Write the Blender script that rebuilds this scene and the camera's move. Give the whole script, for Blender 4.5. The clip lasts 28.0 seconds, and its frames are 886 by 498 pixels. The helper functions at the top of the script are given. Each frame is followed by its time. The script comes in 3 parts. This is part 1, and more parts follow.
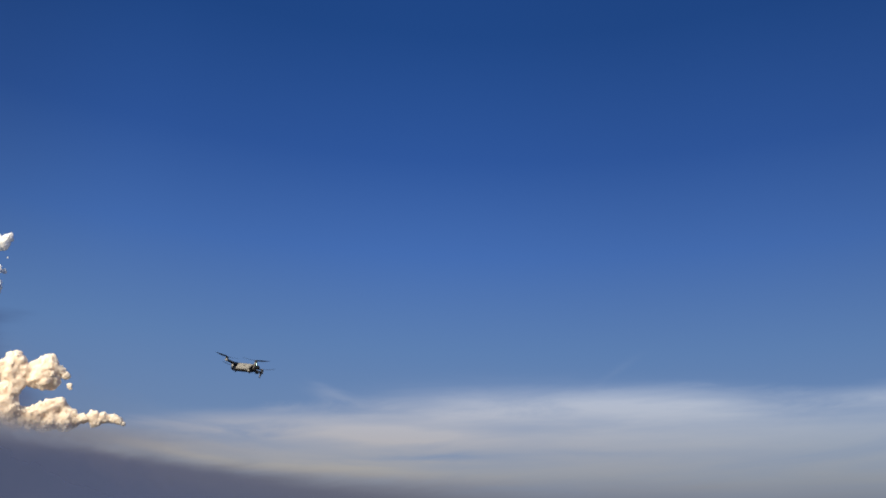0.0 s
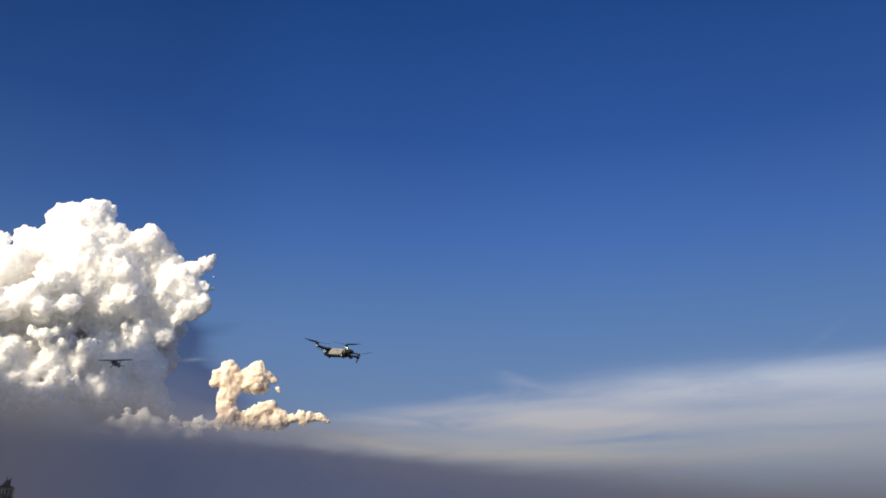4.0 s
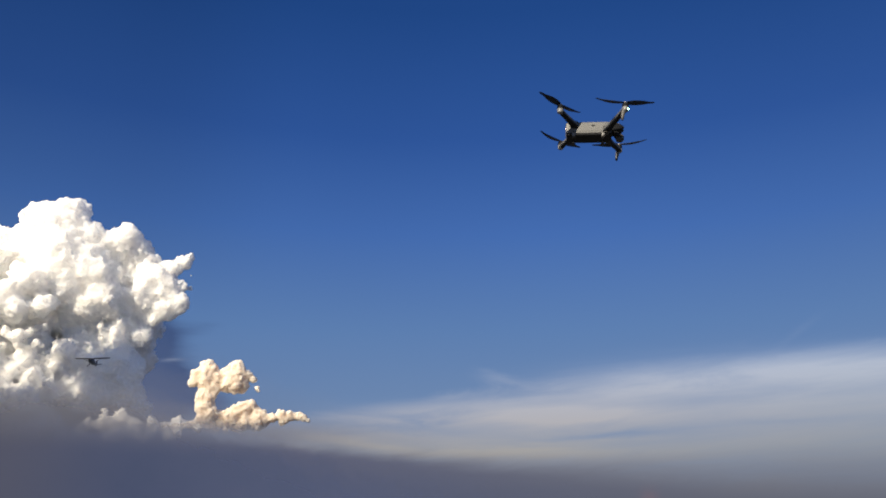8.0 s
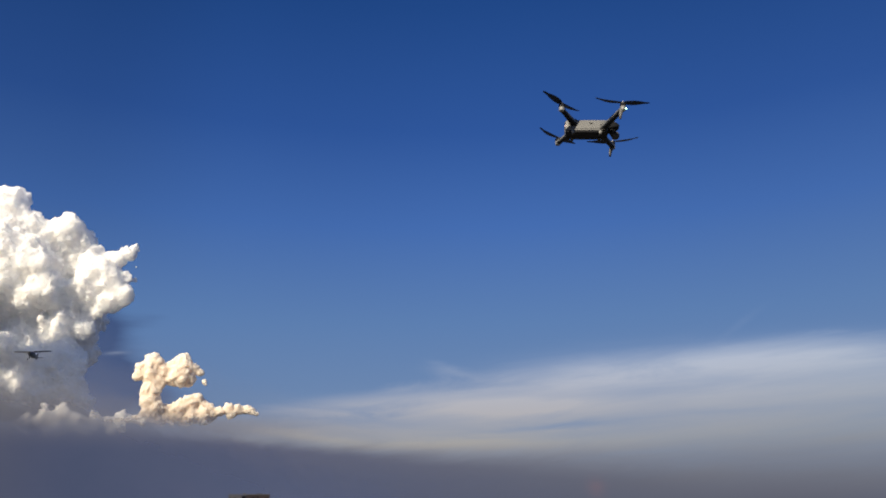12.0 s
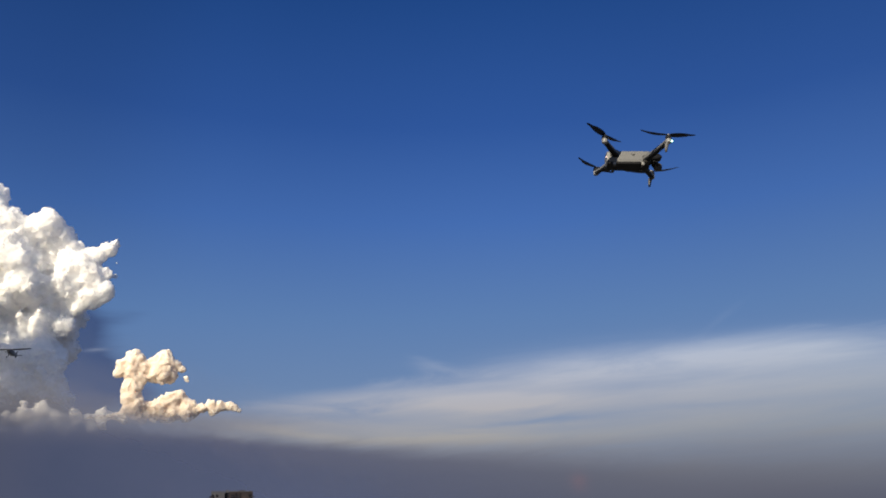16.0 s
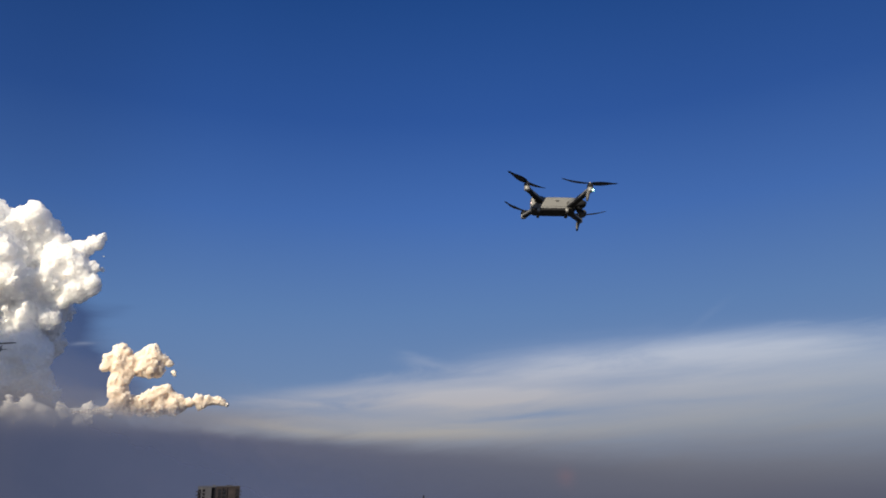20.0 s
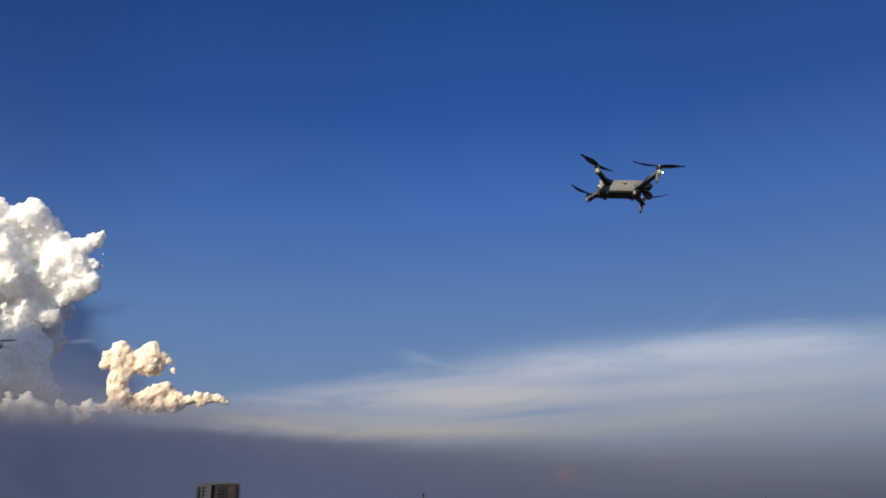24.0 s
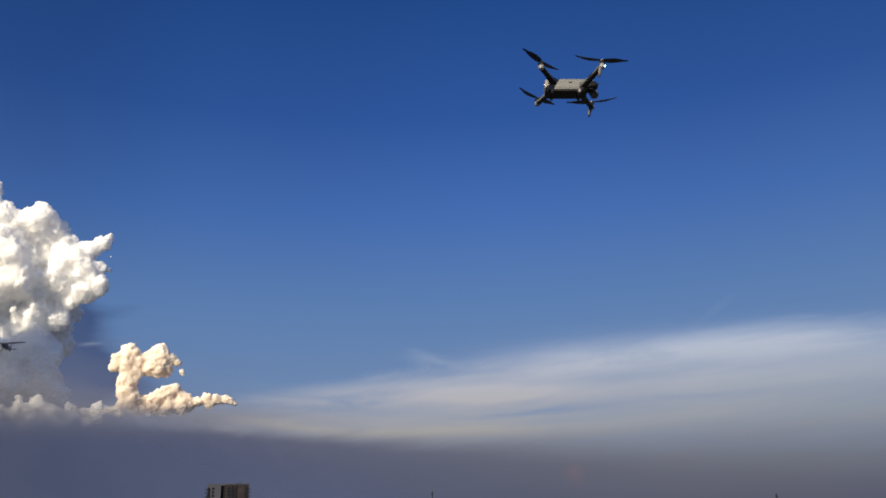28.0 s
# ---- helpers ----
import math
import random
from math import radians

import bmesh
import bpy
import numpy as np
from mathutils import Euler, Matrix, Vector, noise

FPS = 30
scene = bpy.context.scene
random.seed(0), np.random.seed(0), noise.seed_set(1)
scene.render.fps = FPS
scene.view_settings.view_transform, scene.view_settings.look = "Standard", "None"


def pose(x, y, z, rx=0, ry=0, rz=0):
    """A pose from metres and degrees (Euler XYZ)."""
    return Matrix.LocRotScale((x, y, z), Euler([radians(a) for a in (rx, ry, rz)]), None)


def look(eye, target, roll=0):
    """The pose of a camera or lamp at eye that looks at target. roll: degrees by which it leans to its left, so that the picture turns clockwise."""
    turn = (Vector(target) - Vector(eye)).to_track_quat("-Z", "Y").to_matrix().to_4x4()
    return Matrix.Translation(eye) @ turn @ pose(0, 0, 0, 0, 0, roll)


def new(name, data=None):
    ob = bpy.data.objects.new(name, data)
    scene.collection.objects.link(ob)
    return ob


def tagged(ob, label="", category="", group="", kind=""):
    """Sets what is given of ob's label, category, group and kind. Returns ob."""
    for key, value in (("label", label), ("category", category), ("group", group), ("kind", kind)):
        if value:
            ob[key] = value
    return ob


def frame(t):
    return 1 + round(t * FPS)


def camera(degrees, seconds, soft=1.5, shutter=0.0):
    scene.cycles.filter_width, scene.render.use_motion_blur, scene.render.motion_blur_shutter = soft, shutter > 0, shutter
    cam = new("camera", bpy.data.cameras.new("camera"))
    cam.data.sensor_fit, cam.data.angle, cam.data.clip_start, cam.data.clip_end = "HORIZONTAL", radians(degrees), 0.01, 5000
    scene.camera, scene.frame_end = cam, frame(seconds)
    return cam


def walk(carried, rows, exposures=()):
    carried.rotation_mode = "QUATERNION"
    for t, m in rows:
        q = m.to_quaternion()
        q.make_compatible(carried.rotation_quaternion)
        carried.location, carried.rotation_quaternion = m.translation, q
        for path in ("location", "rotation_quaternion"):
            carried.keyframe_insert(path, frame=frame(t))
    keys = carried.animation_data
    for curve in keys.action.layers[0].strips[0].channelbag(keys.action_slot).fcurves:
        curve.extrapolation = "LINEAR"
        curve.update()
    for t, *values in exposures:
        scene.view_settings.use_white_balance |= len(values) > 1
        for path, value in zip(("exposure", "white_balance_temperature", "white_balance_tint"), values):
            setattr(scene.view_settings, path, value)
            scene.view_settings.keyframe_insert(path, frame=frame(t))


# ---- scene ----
# ---- camera: a hand-held telephone, looking up at a hovering quadcopter ----
cam = camera(59.5, 28.0, soft=1.8)
PATH = [
    (0.0, 0.238, -6.180, 1.686, 111.53, -2.24, -12.82),
    (0.5, 0.221, -5.759, 1.800, 111.68, -2.50, -13.88),
    (1.0, 0.346, -5.746, 1.794, 111.55, -2.08, -14.78),
    (1.5, 0.499, -5.790, 1.754, 111.08, -1.63, -7.71),
    (2.0, 0.603, -5.828, 1.731, 110.79, -1.65, -3.08),
    (2.5, 0.692, -5.923, 1.713, 110.70, -1.60, -2.19),
    (3.0, 0.734, -5.800, 1.749, 110.48, -1.53, -2.17),
    (3.5, 0.828, -5.539, 1.815, 110.34, -1.41, -2.39),
    (4.0, 0.913, -5.577, 1.761, 110.13, -1.24, 1.16),
    (4.5, 0.891, -5.491, 1.697, 109.88, -1.25, 2.84),
    (6.5, -0.116, -2.747, 1.720, 109.56, -0.97, 2.86),
    (7.0, -0.338, -2.549, 1.664, 109.85, -0.96, 2.87),
    (7.5, -0.483, -2.538, 1.590, 109.94, -0.74, 2.54),
    (8.0, -0.560, -2.577, 1.570, 110.00, -0.47, -0.17),
    (8.5, -0.613, -2.699, 1.523, 109.90, -0.24, -0.61),
    (9.0, -0.594, -2.690, 1.510, 109.85, -0.08, -2.11),
    (9.5, -0.526, -2.813, 1.361, 109.71, 0.06, -2.48),
    (10.0, -0.428, -2.631, 1.355, 109.61, 0.19, -3.11),
    (10.5, -0.364, -2.734, 1.251, 109.49, 0.23, -2.91),
    (11.0, -0.475, -2.621, 1.370, 109.45, 0.07, -3.55),
    (11.5, -0.681, -2.710, 1.386, 109.45, 0.24, -3.61),
    (12.0, -0.777, -2.710, 1.506, 109.45, 0.42, -3.68),
    (12.5, -0.789, -2.788, 1.524, 109.41, 0.38, -3.67),
    (14.5, -0.685, -2.454, 1.648, 109.15, 0.61, -4.14),
    (15.0, -0.823, -2.556, 1.693, 109.21, 0.55, -4.14),
    (15.5, -0.943, -2.585, 1.781, 109.13, 0.79, -4.63),
    (16.0, -0.987, -2.659, 1.683, 109.10, 0.91, -4.83),
    (16.5, -0.848, -2.477, 1.655, 109.08, 0.85, -4.79),
    (17.0, -0.844, -2.681, 1.468, 109.06, 0.86, -5.16),
    (17.5, -0.774, -2.705, 1.459, 108.94, 0.94, -4.90),
    (18.0, -0.767, -2.828, 1.393, 108.89, 0.82, -5.17),
    (18.5, -0.724, -2.699, 1.487, 108.89, 0.98, -5.21),
    (19.0, -0.762, -2.747, 1.591, 108.90, 0.85, -5.31),
    (19.5, -0.772, -2.809, 1.737, 108.81, 0.94, -5.09),
    (20.0, -0.731, -2.717, 1.874, 108.74, 0.84, -5.70),
    (20.5, -0.795, -2.742, 1.877, 108.72, 0.89, -5.40),
    (21.0, -0.929, -2.701, 1.855, 108.70, 0.87, -5.16),
    (21.5, -1.049, -2.788, 1.800, 108.68, 0.90, -5.03),
    (23.5, -0.947, -2.693, 1.835, 108.68, 0.82, -5.55),
    (24.0, -1.029, -2.776, 1.776, 108.58, 0.82, -5.75),
    (24.5, -0.989, -2.737, 1.683, 108.54, 0.99, -5.49),
    (25.0, -0.923, -2.715, 1.564, 108.40, 1.02, -5.06),
    (25.5, -0.889, -2.510, 1.501, 108.39, 0.98, -5.12),
    (26.0, -0.931, -2.474, 1.383, 108.54, 1.09, -5.03),
    (26.5, -0.865, -2.460, 1.344, 108.64, 1.04, -5.05),
    (27.0, -0.851, -2.577, 1.327, 108.67, 1.09, -5.00),
    (27.5, -0.885, -2.697, 1.321, 108.63, 1.03, -4.92),
    (28.0, -0.786, -2.678, 1.395, 108.54, 1.26, -5.09),
]
EXPOSURE = 0.75
walk(cam, [(t, pose(x, y, z, rx, ry, rz)) for t, x, y, z, rx, ry, rz in PATH], [(0.0, EXPOSURE), (28.0, EXPOSURE)])


def srgb(r, g, b):
    return tuple(((c / 255 + 0.055) / 1.055) ** 2.4 if c > 10 else c / 255 / 12.92 for c in (r, g, b)) + (1.0,)


# ---- world: clear blue sky, a veil of high cloud and a low grey bank round the horizon ----
world = bpy.data.worlds.new("sky")
scene.world = world
world.use_nodes = True
WT = world.node_tree
WT.nodes.clear()


def node(tree, kind, **values):
    n = tree.nodes.new(kind)
    for key, value in values.items():
        n.inputs[key if key in n.inputs else int(key[1:])].default_value = value
    return n


def math_node(tree, op, a, b=None, c=None, clamp=False):
    n = tree.nodes.new("ShaderNodeMath")
    n.operation, n.use_clamp = op, clamp
    for i, v in enumerate((a, b, c)):
        if v is None:
            continue
        if isinstance(v, (int, float)):
            n.inputs[i].default_value = v
        else:
            tree.links.new(v, n.inputs[i])
    return n.outputs[0]


def ramp(tree, fac, stops, mode="LINEAR"):
    n = tree.nodes.new("ShaderNodeValToRGB")
    n.color_ramp.interpolation = mode
    el = n.color_ramp.elements
    while len(el) < len(stops):
        el.new(0.5)
    for e, (p, _) in zip(el, sorted(stops)):
        e.position = p
    for e, (p, c) in zip(el, sorted(stops)):
        e.color = c if isinstance(c, tuple) else (c, c, c, 1)
    tree.links.new(fac, n.inputs[0])
    return n.outputs[0]


def mix(tree, fac, a, b, blend="MIX"):
    n = tree.nodes.new("ShaderNodeMix")
    n.data_type, n.blend_type = "RGBA", blend
    for sock, v in ((n.inputs[0], fac), (n.inputs[6], a), (n.inputs[7], b)):
        if isinstance(v, (int, float, tuple)):
            sock.default_value = v
        else:
            tree.links.new(v, sock)
    return n.outputs[2]


def step(tree, lo, hi, x):
    """A smooth step of x from lo to hi (numbers or sockets)."""
    n = tree.nodes.new("ShaderNodeMapRange")
    n.interpolation_type = "SMOOTHSTEP"
    for sock, v in zip(n.inputs[:3], (x, lo, hi)):
        if isinstance(v, (int, float)):
            sock.default_value = v
        else:
            tree.links.new(v, sock)
    return n.outputs[0]


def noise_node(tree, vec, scale, detail=4.0, rough=0.5, distortion=0.0):
    n = tree.nodes.new("ShaderNodeTexNoise")
    n.inputs["Scale"].default_value, n.inputs["Detail"].default_value = scale, detail
    n.inputs["Roughness"].default_value, n.inputs["Distortion"].default_value = rough, distortion
    tree.links.new(vec, n.inputs["Vector"])
    return n.outputs["Fac"]


def joined(tree, x, y, z=0.0):
    n = tree.nodes.new("ShaderNodeCombineXYZ")
    for sock, v in zip(n.inputs, (x, y, z)):
        if isinstance(v, (int, float)):
            sock.default_value = v
        else:
            tree.links.new(v, sock)
    return n.outputs[0]


SUN_AZ, SUN_EL = -148.0, 23.0   # degrees clockwise from +y, and above the horizon

way = WT.nodes.new("ShaderNodeTexCoord").outputs["Generated"]
split = WT.nodes.new("ShaderNodeSeparateXYZ")
WT.links.new(way, split.inputs[0])
deg = 180 / math.pi
AZ = math_node(WT, "MULTIPLY", math_node(WT, "ARCTAN2", split.outputs[0], split.outputs[1]), deg)
EL = math_node(WT, "MULTIPLY", math_node(WT, "ARCSINE", split.outputs[2]), deg)

nishita = WT.nodes.new("ShaderNodeTexSky")
nishita.sky_type, nishita.sun_disc = "NISHITA", False
nishita.sun_elevation, nishita.sun_rotation = radians(SUN_EL), radians(SUN_AZ)
nishita.air_density, nishita.dust_density, nishita.ozone_density = 1.0, 0.4, 2.0

blue = ramp(WT, math_node(WT, "DIVIDE", EL, 90.0), [
    (0.0, srgb(114, 134, 164)), (0.09, srgb(106, 132, 171)), (0.155, srgb(90, 124, 174)), (0.233, srgb(66, 106, 174)),
    (0.311, srgb(44, 84, 154)), (0.41, srgb(29, 69, 133)), (0.65, srgb(20, 54, 112)), (1.0, srgb(16, 46, 100))])
# the sky is deepest opposite the sun, and brightens all round towards it
depth = ramp(WT, math_node(WT, "DIVIDE", math_node(WT, "ADD", AZ, 180.0), 360.0), [
    (0.0, 1.0), (0.25, 1.0), (0.375, 0.64), (0.43, 0.76), (0.47, 0.93), (0.53, 1.0), (0.59, 0.94), (0.64, 0.86), (0.75, 1.0), (1.0, 1.0)], "EASE")
depth = mix(WT, step(WT, 8.0, 24.0, EL), (1, 1, 1, 1), depth)
sky = mix(WT, 1.0, blue, depth, "MULTIPLY")
glare = ramp(WT, math_node(WT, "DIVIDE", math_node(WT, "ADD", AZ, 180.0), 360.0), [(0.0, 1.0), (0.1, 0.85), (0.22, 0.35), (0.33, 0.0), (0.67, 0.0), (0.8, 0.35), (0.92, 0.85), (1.0, 1.0)], "EASE")
sky = mix(WT, glare, sky, (0.19, 0.28, 0.47, 1.0))
sky = mix(WT, 0.003, sky, nishita.outputs[0])

across = math_node(WT, "DIVIDE", math_node(WT, "ADD", AZ, 50.0), 120.0, clamp=True)


def band_top(stops):
    """The height in degrees of a cloud layer's upper edge, from pairs of azimuth and height."""
    v = ramp(WT, across, [((a + 50) / 120, h / 15) for a, h in stops], "B_SPLINE")
    return math_node(WT, "MULTIPLY", v, 15.0)


def plus(a, b):
    return math_node(WT, "ADD", a, b)


def times(a, b, clamp=False):
    return math_node(WT, "MULTIPLY", a, b, clamp=clamp)


lean = plus(EL, times(AZ, -0.06))
streaks = noise_node(WT, joined(WT, times(AZ, 0.055), times(lean, 0.50)), 1.0, 4.0, 0.52, 0.5)
feathers = noise_node(WT, joined(WT, times(AZ, 0.13), times(lean, 0.70), 3.0), 1.0, 9.0, 0.62, 0.6)
fibres = noise_node(WT, joined(WT, times(AZ, 0.35), times(lean, 2.6), 11.0), 1.0, 6.0, 0.6, 0.4)
soft_noise = noise_node(WT, joined(WT, times(AZ, 0.07), times(EL, 0.2), 7.0), 1.0, 3.0, 0.5)


def streak(az, el, length, thick, tilt, warp=1.2):
    """A soft streak of cloud round a direction, thinning out along and across it."""
    u = times(plus(AZ, -az), 1 / length)
    v = plus(plus(plus(EL, -el), times(plus(AZ, -az), -tilt)), times(plus(feathers, -0.5), warp))
    v = times(v, 1 / thick)
    return math_node(WT, "EXPONENT", times(plus(times(u, u), times(v, v)), -1.0))


veil_top = band_top([(-50, 6.4), (-18, 6.6), (-10, 7.5), (-2, 8.6), (3, 9.5), (8, 10.3), (14, 10.9), (20, 11.4), (26, 11.7), (31, 11.7),
                     (36, 10.9), (39, 10.6), (43, 11.3), (70, 11.0)])
below = math_node(WT, "SUBTRACT", plus(veil_top, math_node(WT, "MULTIPLY_ADD", feathers, 2.6, -1.25)), EL)
veil = times(step(WT, -0.7, 2.0, below), math_node(WT, "MULTIPLY_ADD", streaks, 0.9, 0.24))
for az, el, length, thick, tilt, weight in (
        (25.0, 10.6, 6.5, 0.9, 0.02, 0.34), (33.0, 9.9, 6.0, 1.2, -0.05, 0.20), (14.0, 10.2, 7.0, 1.3, 0.06, 0.30), (8.0, 8.0, 7.0, 0.7, -0.02, 0.36),
        (-2.0, 8.3, 5.0, 0.5, 0.06, 0.30), (4.4, 10.4, 1.5, 0.35, -0.15, 0.22), (3.3, 11.1, 0.8, 0.25, -0.2, 0.09), (25.2, 12.8, 1.4, 0.30, 0.65, 0.04),
        (11.5, 6.4, 5.0, 0.32, 0.06, -0.34), (-2.0, 6.95, 4.5, 0.36, -0.03, -0.24), (22.5, 7.1, 5.0, 0.34, -0.02, -0.16), (5.0, 5.2, 9.0, 0.45, -0.01, 0.30), (-7.0, 6.0, 4.0, 0.36, -0.13, 0.36), (10.0, 7.6, 4.0, 0.5, 0.05, 0.24), (41.5, 10.6, 4.0, 0.5, 0.03, 0.25)):
    veil = plus(veil, times(streak(az, el, length, thick, tilt), weight))
veil = times(veil, math_node(WT, "MULTIPLY_ADD", fibres, 0.1, 0.95), True)
veil_colour = ramp(WT, times(EL, 1 / 15), [
    (0.0, srgb(116, 118, 128)), (0.25, srgb(140, 137, 141)), (0.36, srgb(164, 162, 161)), (0.5, srgb(178, 177, 183)), (0.62, srgb(180, 184, 197)), (0.8, srgb(182, 192, 213))])
veil_colour = mix(WT, ramp(WT, across, [(0.5, 0.0), (0.75, 0.55)]), veil_colour, ramp(WT, times(EL, 1 / 15), [(0.0, srgb(100, 106, 120)), (0.3, srgb(123, 129, 138)), (0.5, srgb(146, 161, 176)), (0.65, srgb(170, 184, 202)), (0.8, srgb(178, 192, 214))]))
sky = mix(WT, veil, sky, veil_colour)

# thin shaded cloud beside the great cumulus
shade = plus(times(streak(-21.2, 12.6, 2.2, 1.5, 0.0, 1.4), 1.3), times(streak(-17.6, 13.4, 1.5, 0.5, 0.2, 1.0), 0.26))
shade = plus(shade, times(streak(-20.6, 8.9, 2.9, 2.0, 0.0, 1.6), 1.7))
shade = plus(shade, times(streak(-16.0, 8.2, 1.6, 1.0, 0.0, 1.6), 0.45))
shade = step(WT, 0.05, 0.95, plus(shade, times(plus(fibres, -0.5), 0.25)))
shade = plus(shade, times(streak(-33.0, 8.0, 14.0, 3.2, 0.0, 3.0), 0.9))
sky = mix(WT, times(shade, 1.0, True), sky, srgb(66, 86, 127))
sky = mix(WT, times(streak(-19.4, 11.0, 0.7, 0.12, 0.1, 0.5), 0.4, True), sky, srgb(150, 162, 186))
sky = mix(WT, times(streak(-15.0, 6.5, 9.0, 0.9, -0.02, 1.4), 0.75, True), sky, srgb(122, 121, 130))

bank_top = band_top([(-50, 5.6), (-22, 6.1), (-12, 5.9), (-6, 5.2), (0, 4.8), (6, 4.5), (14, 4.2), (25, 3.6), (35, 3.2), (45, 3.2), (70, 3.4)])
bank_depth = ramp(WT, across, [(0.0, 0.10), (0.33, 0.10), (0.42, 0.14), (0.5, 0.22), (0.62, 0.42), (1.0, 0.62)])
bank_at = math_node(WT, "SUBTRACT", EL, plus(bank_top, math_node(WT, "MULTIPLY_ADD", feathers, 1.2, -0.6)))
bank = math_node(WT, "SUBTRACT", 1.0, step(WT, times(bank_depth, -6.0), times(bank_depth, 5.5), bank_at))
bank_colour = ramp(WT, times(EL, 1 / 8), [(0.0, srgb(69, 77, 103)), (0.35, srgb(74, 82, 110)), (0.7, srgb(94, 95, 116)), (1.0, srgb(125, 117, 125))])
bank_right = ramp(WT, times(EL, 1 / 8), [(0.0, srgb(88, 91, 107)), (0.35, srgb(106, 108, 119)), (0.7, srgb(127, 128, 135)), (1.0, srgb(144, 150, 158))])
bank_colour = mix(WT, ramp(WT, across, [(0.32, 0.0), (0.60, 1.0)]), bank_colour, bank_right)
bank_colour = mix(WT, times(soft_noise, 0.35), bank_colour, srgb(82, 83, 104))
bank_colour = mix(WT, times(plus(feathers, -0.35), 0.22, True), bank_colour, srgb(112, 112, 122))
bank_colour = mix(WT, times(streak(-14.2, 2.4, 0.9, 0.3, 0.0, 0.8), 0.14), bank_colour, srgb(142, 104, 108))
bank_colour = mix(WT, times(streak(14.4, 2.2, 0.6, 0.65, 0.0, 1.6), 0.22), bank_colour, srgb(142, 104, 108))
sky = mix(WT, times(bank, 0.95), sky, bank_colour)
ground_glow = step(WT, 0.0, -4.0, EL)
sky = mix(WT, ground_glow, sky, srgb(84, 82, 78))
back = node(WT, "ShaderNodeBackground", Strength=2 ** -EXPOSURE)
WT.links.new(sky, back.inputs[0])
WT.links.new(back.outputs[0], WT.nodes.new("ShaderNodeOutputWorld").inputs[0])

sun = new("sun", bpy.data.lights.new("sun", "SUN"))
sun.data.energy, sun.data.angle, sun.data.color = 5.0, radians(0.5), (1.0, 0.85, 0.62)
a, e = radians(SUN_AZ), radians(SUN_EL)
sun.matrix_world = look((0, 0, 60), Vector((0, 0, 60)) - Vector((math.sin(a) * math.cos(e), math.cos(a) * math.cos(e), math.sin(e))))


# ---- materials ----
def material(name, colour, rough=0.6, metal=0.0, grain=0.0, scale=60.0, spread=0.12, spots=None, bump=0.15, **extra):
    """A painted, moulded or mineral surface: base colour with variation at two scales, grain in the gloss and in the relief."""
    m = bpy.data.materials.new(name)
    m.use_nodes = True
    t = m.node_tree
    b = t.nodes["Principled BSDF"]
    pos = t.nodes.new("ShaderNodeTexCoord").outputs["Object"]
    fine, coarse = noise_node(t, pos, scale * 6, 6.0, 0.6), noise_node(t, pos, scale, 3.0, 0.5)
    dark = tuple(c * (1 - spread) for c in colour) + (1,)
    light = tuple(min(1, c * (1 + spread)) for c in colour) + (1,)
    col = mix(t, ramp(t, coarse, [(0.3, 0.0), (0.7, 1.0)]), dark, light)
    if grain:
        col = mix(t, math_node(t, "MULTIPLY", fine, grain), col, tuple(c * 0.6 for c in colour) + (1,))
    if spots:
        col = mix(t, ramp(t, noise_node(t, pos, scale * 0.5, 6.0, 0.65), [(0.55, 0.0), (0.72, 0.7)]), col, spots)
    t.links.new(col, b.inputs["Base Color"])
    t.links.new(math_node(t, "MULTIPLY_ADD", fine, 0.16, rough - 0.08, clamp=True), b.inputs["Roughness"])
    b.inputs["Metallic"].default_value = metal
    for key, value in extra.items():
        b.inputs[key.replace("_", " ")].default_value = value
    if bump:
        bp = node(t, "ShaderNodeBump", Strength=bump, Distance=0.4 / (scale * 6))
        t.links.new(fine, bp.inputs["Height"])
        t.links.new(bp.outputs[0], b.inputs["Normal"])
    return m


def glowing(name, colour, strength):
    m = bpy.data.materials.new(name)
    m.use_nodes = True
    b = m.node_tree.nodes["Principled BSDF"]
    b.inputs["Base Color"].default_value = colour
    b.inputs["Emission Color"].default_value = colour
    b.inputs["Emission Strength"].default_value = strength
    return m


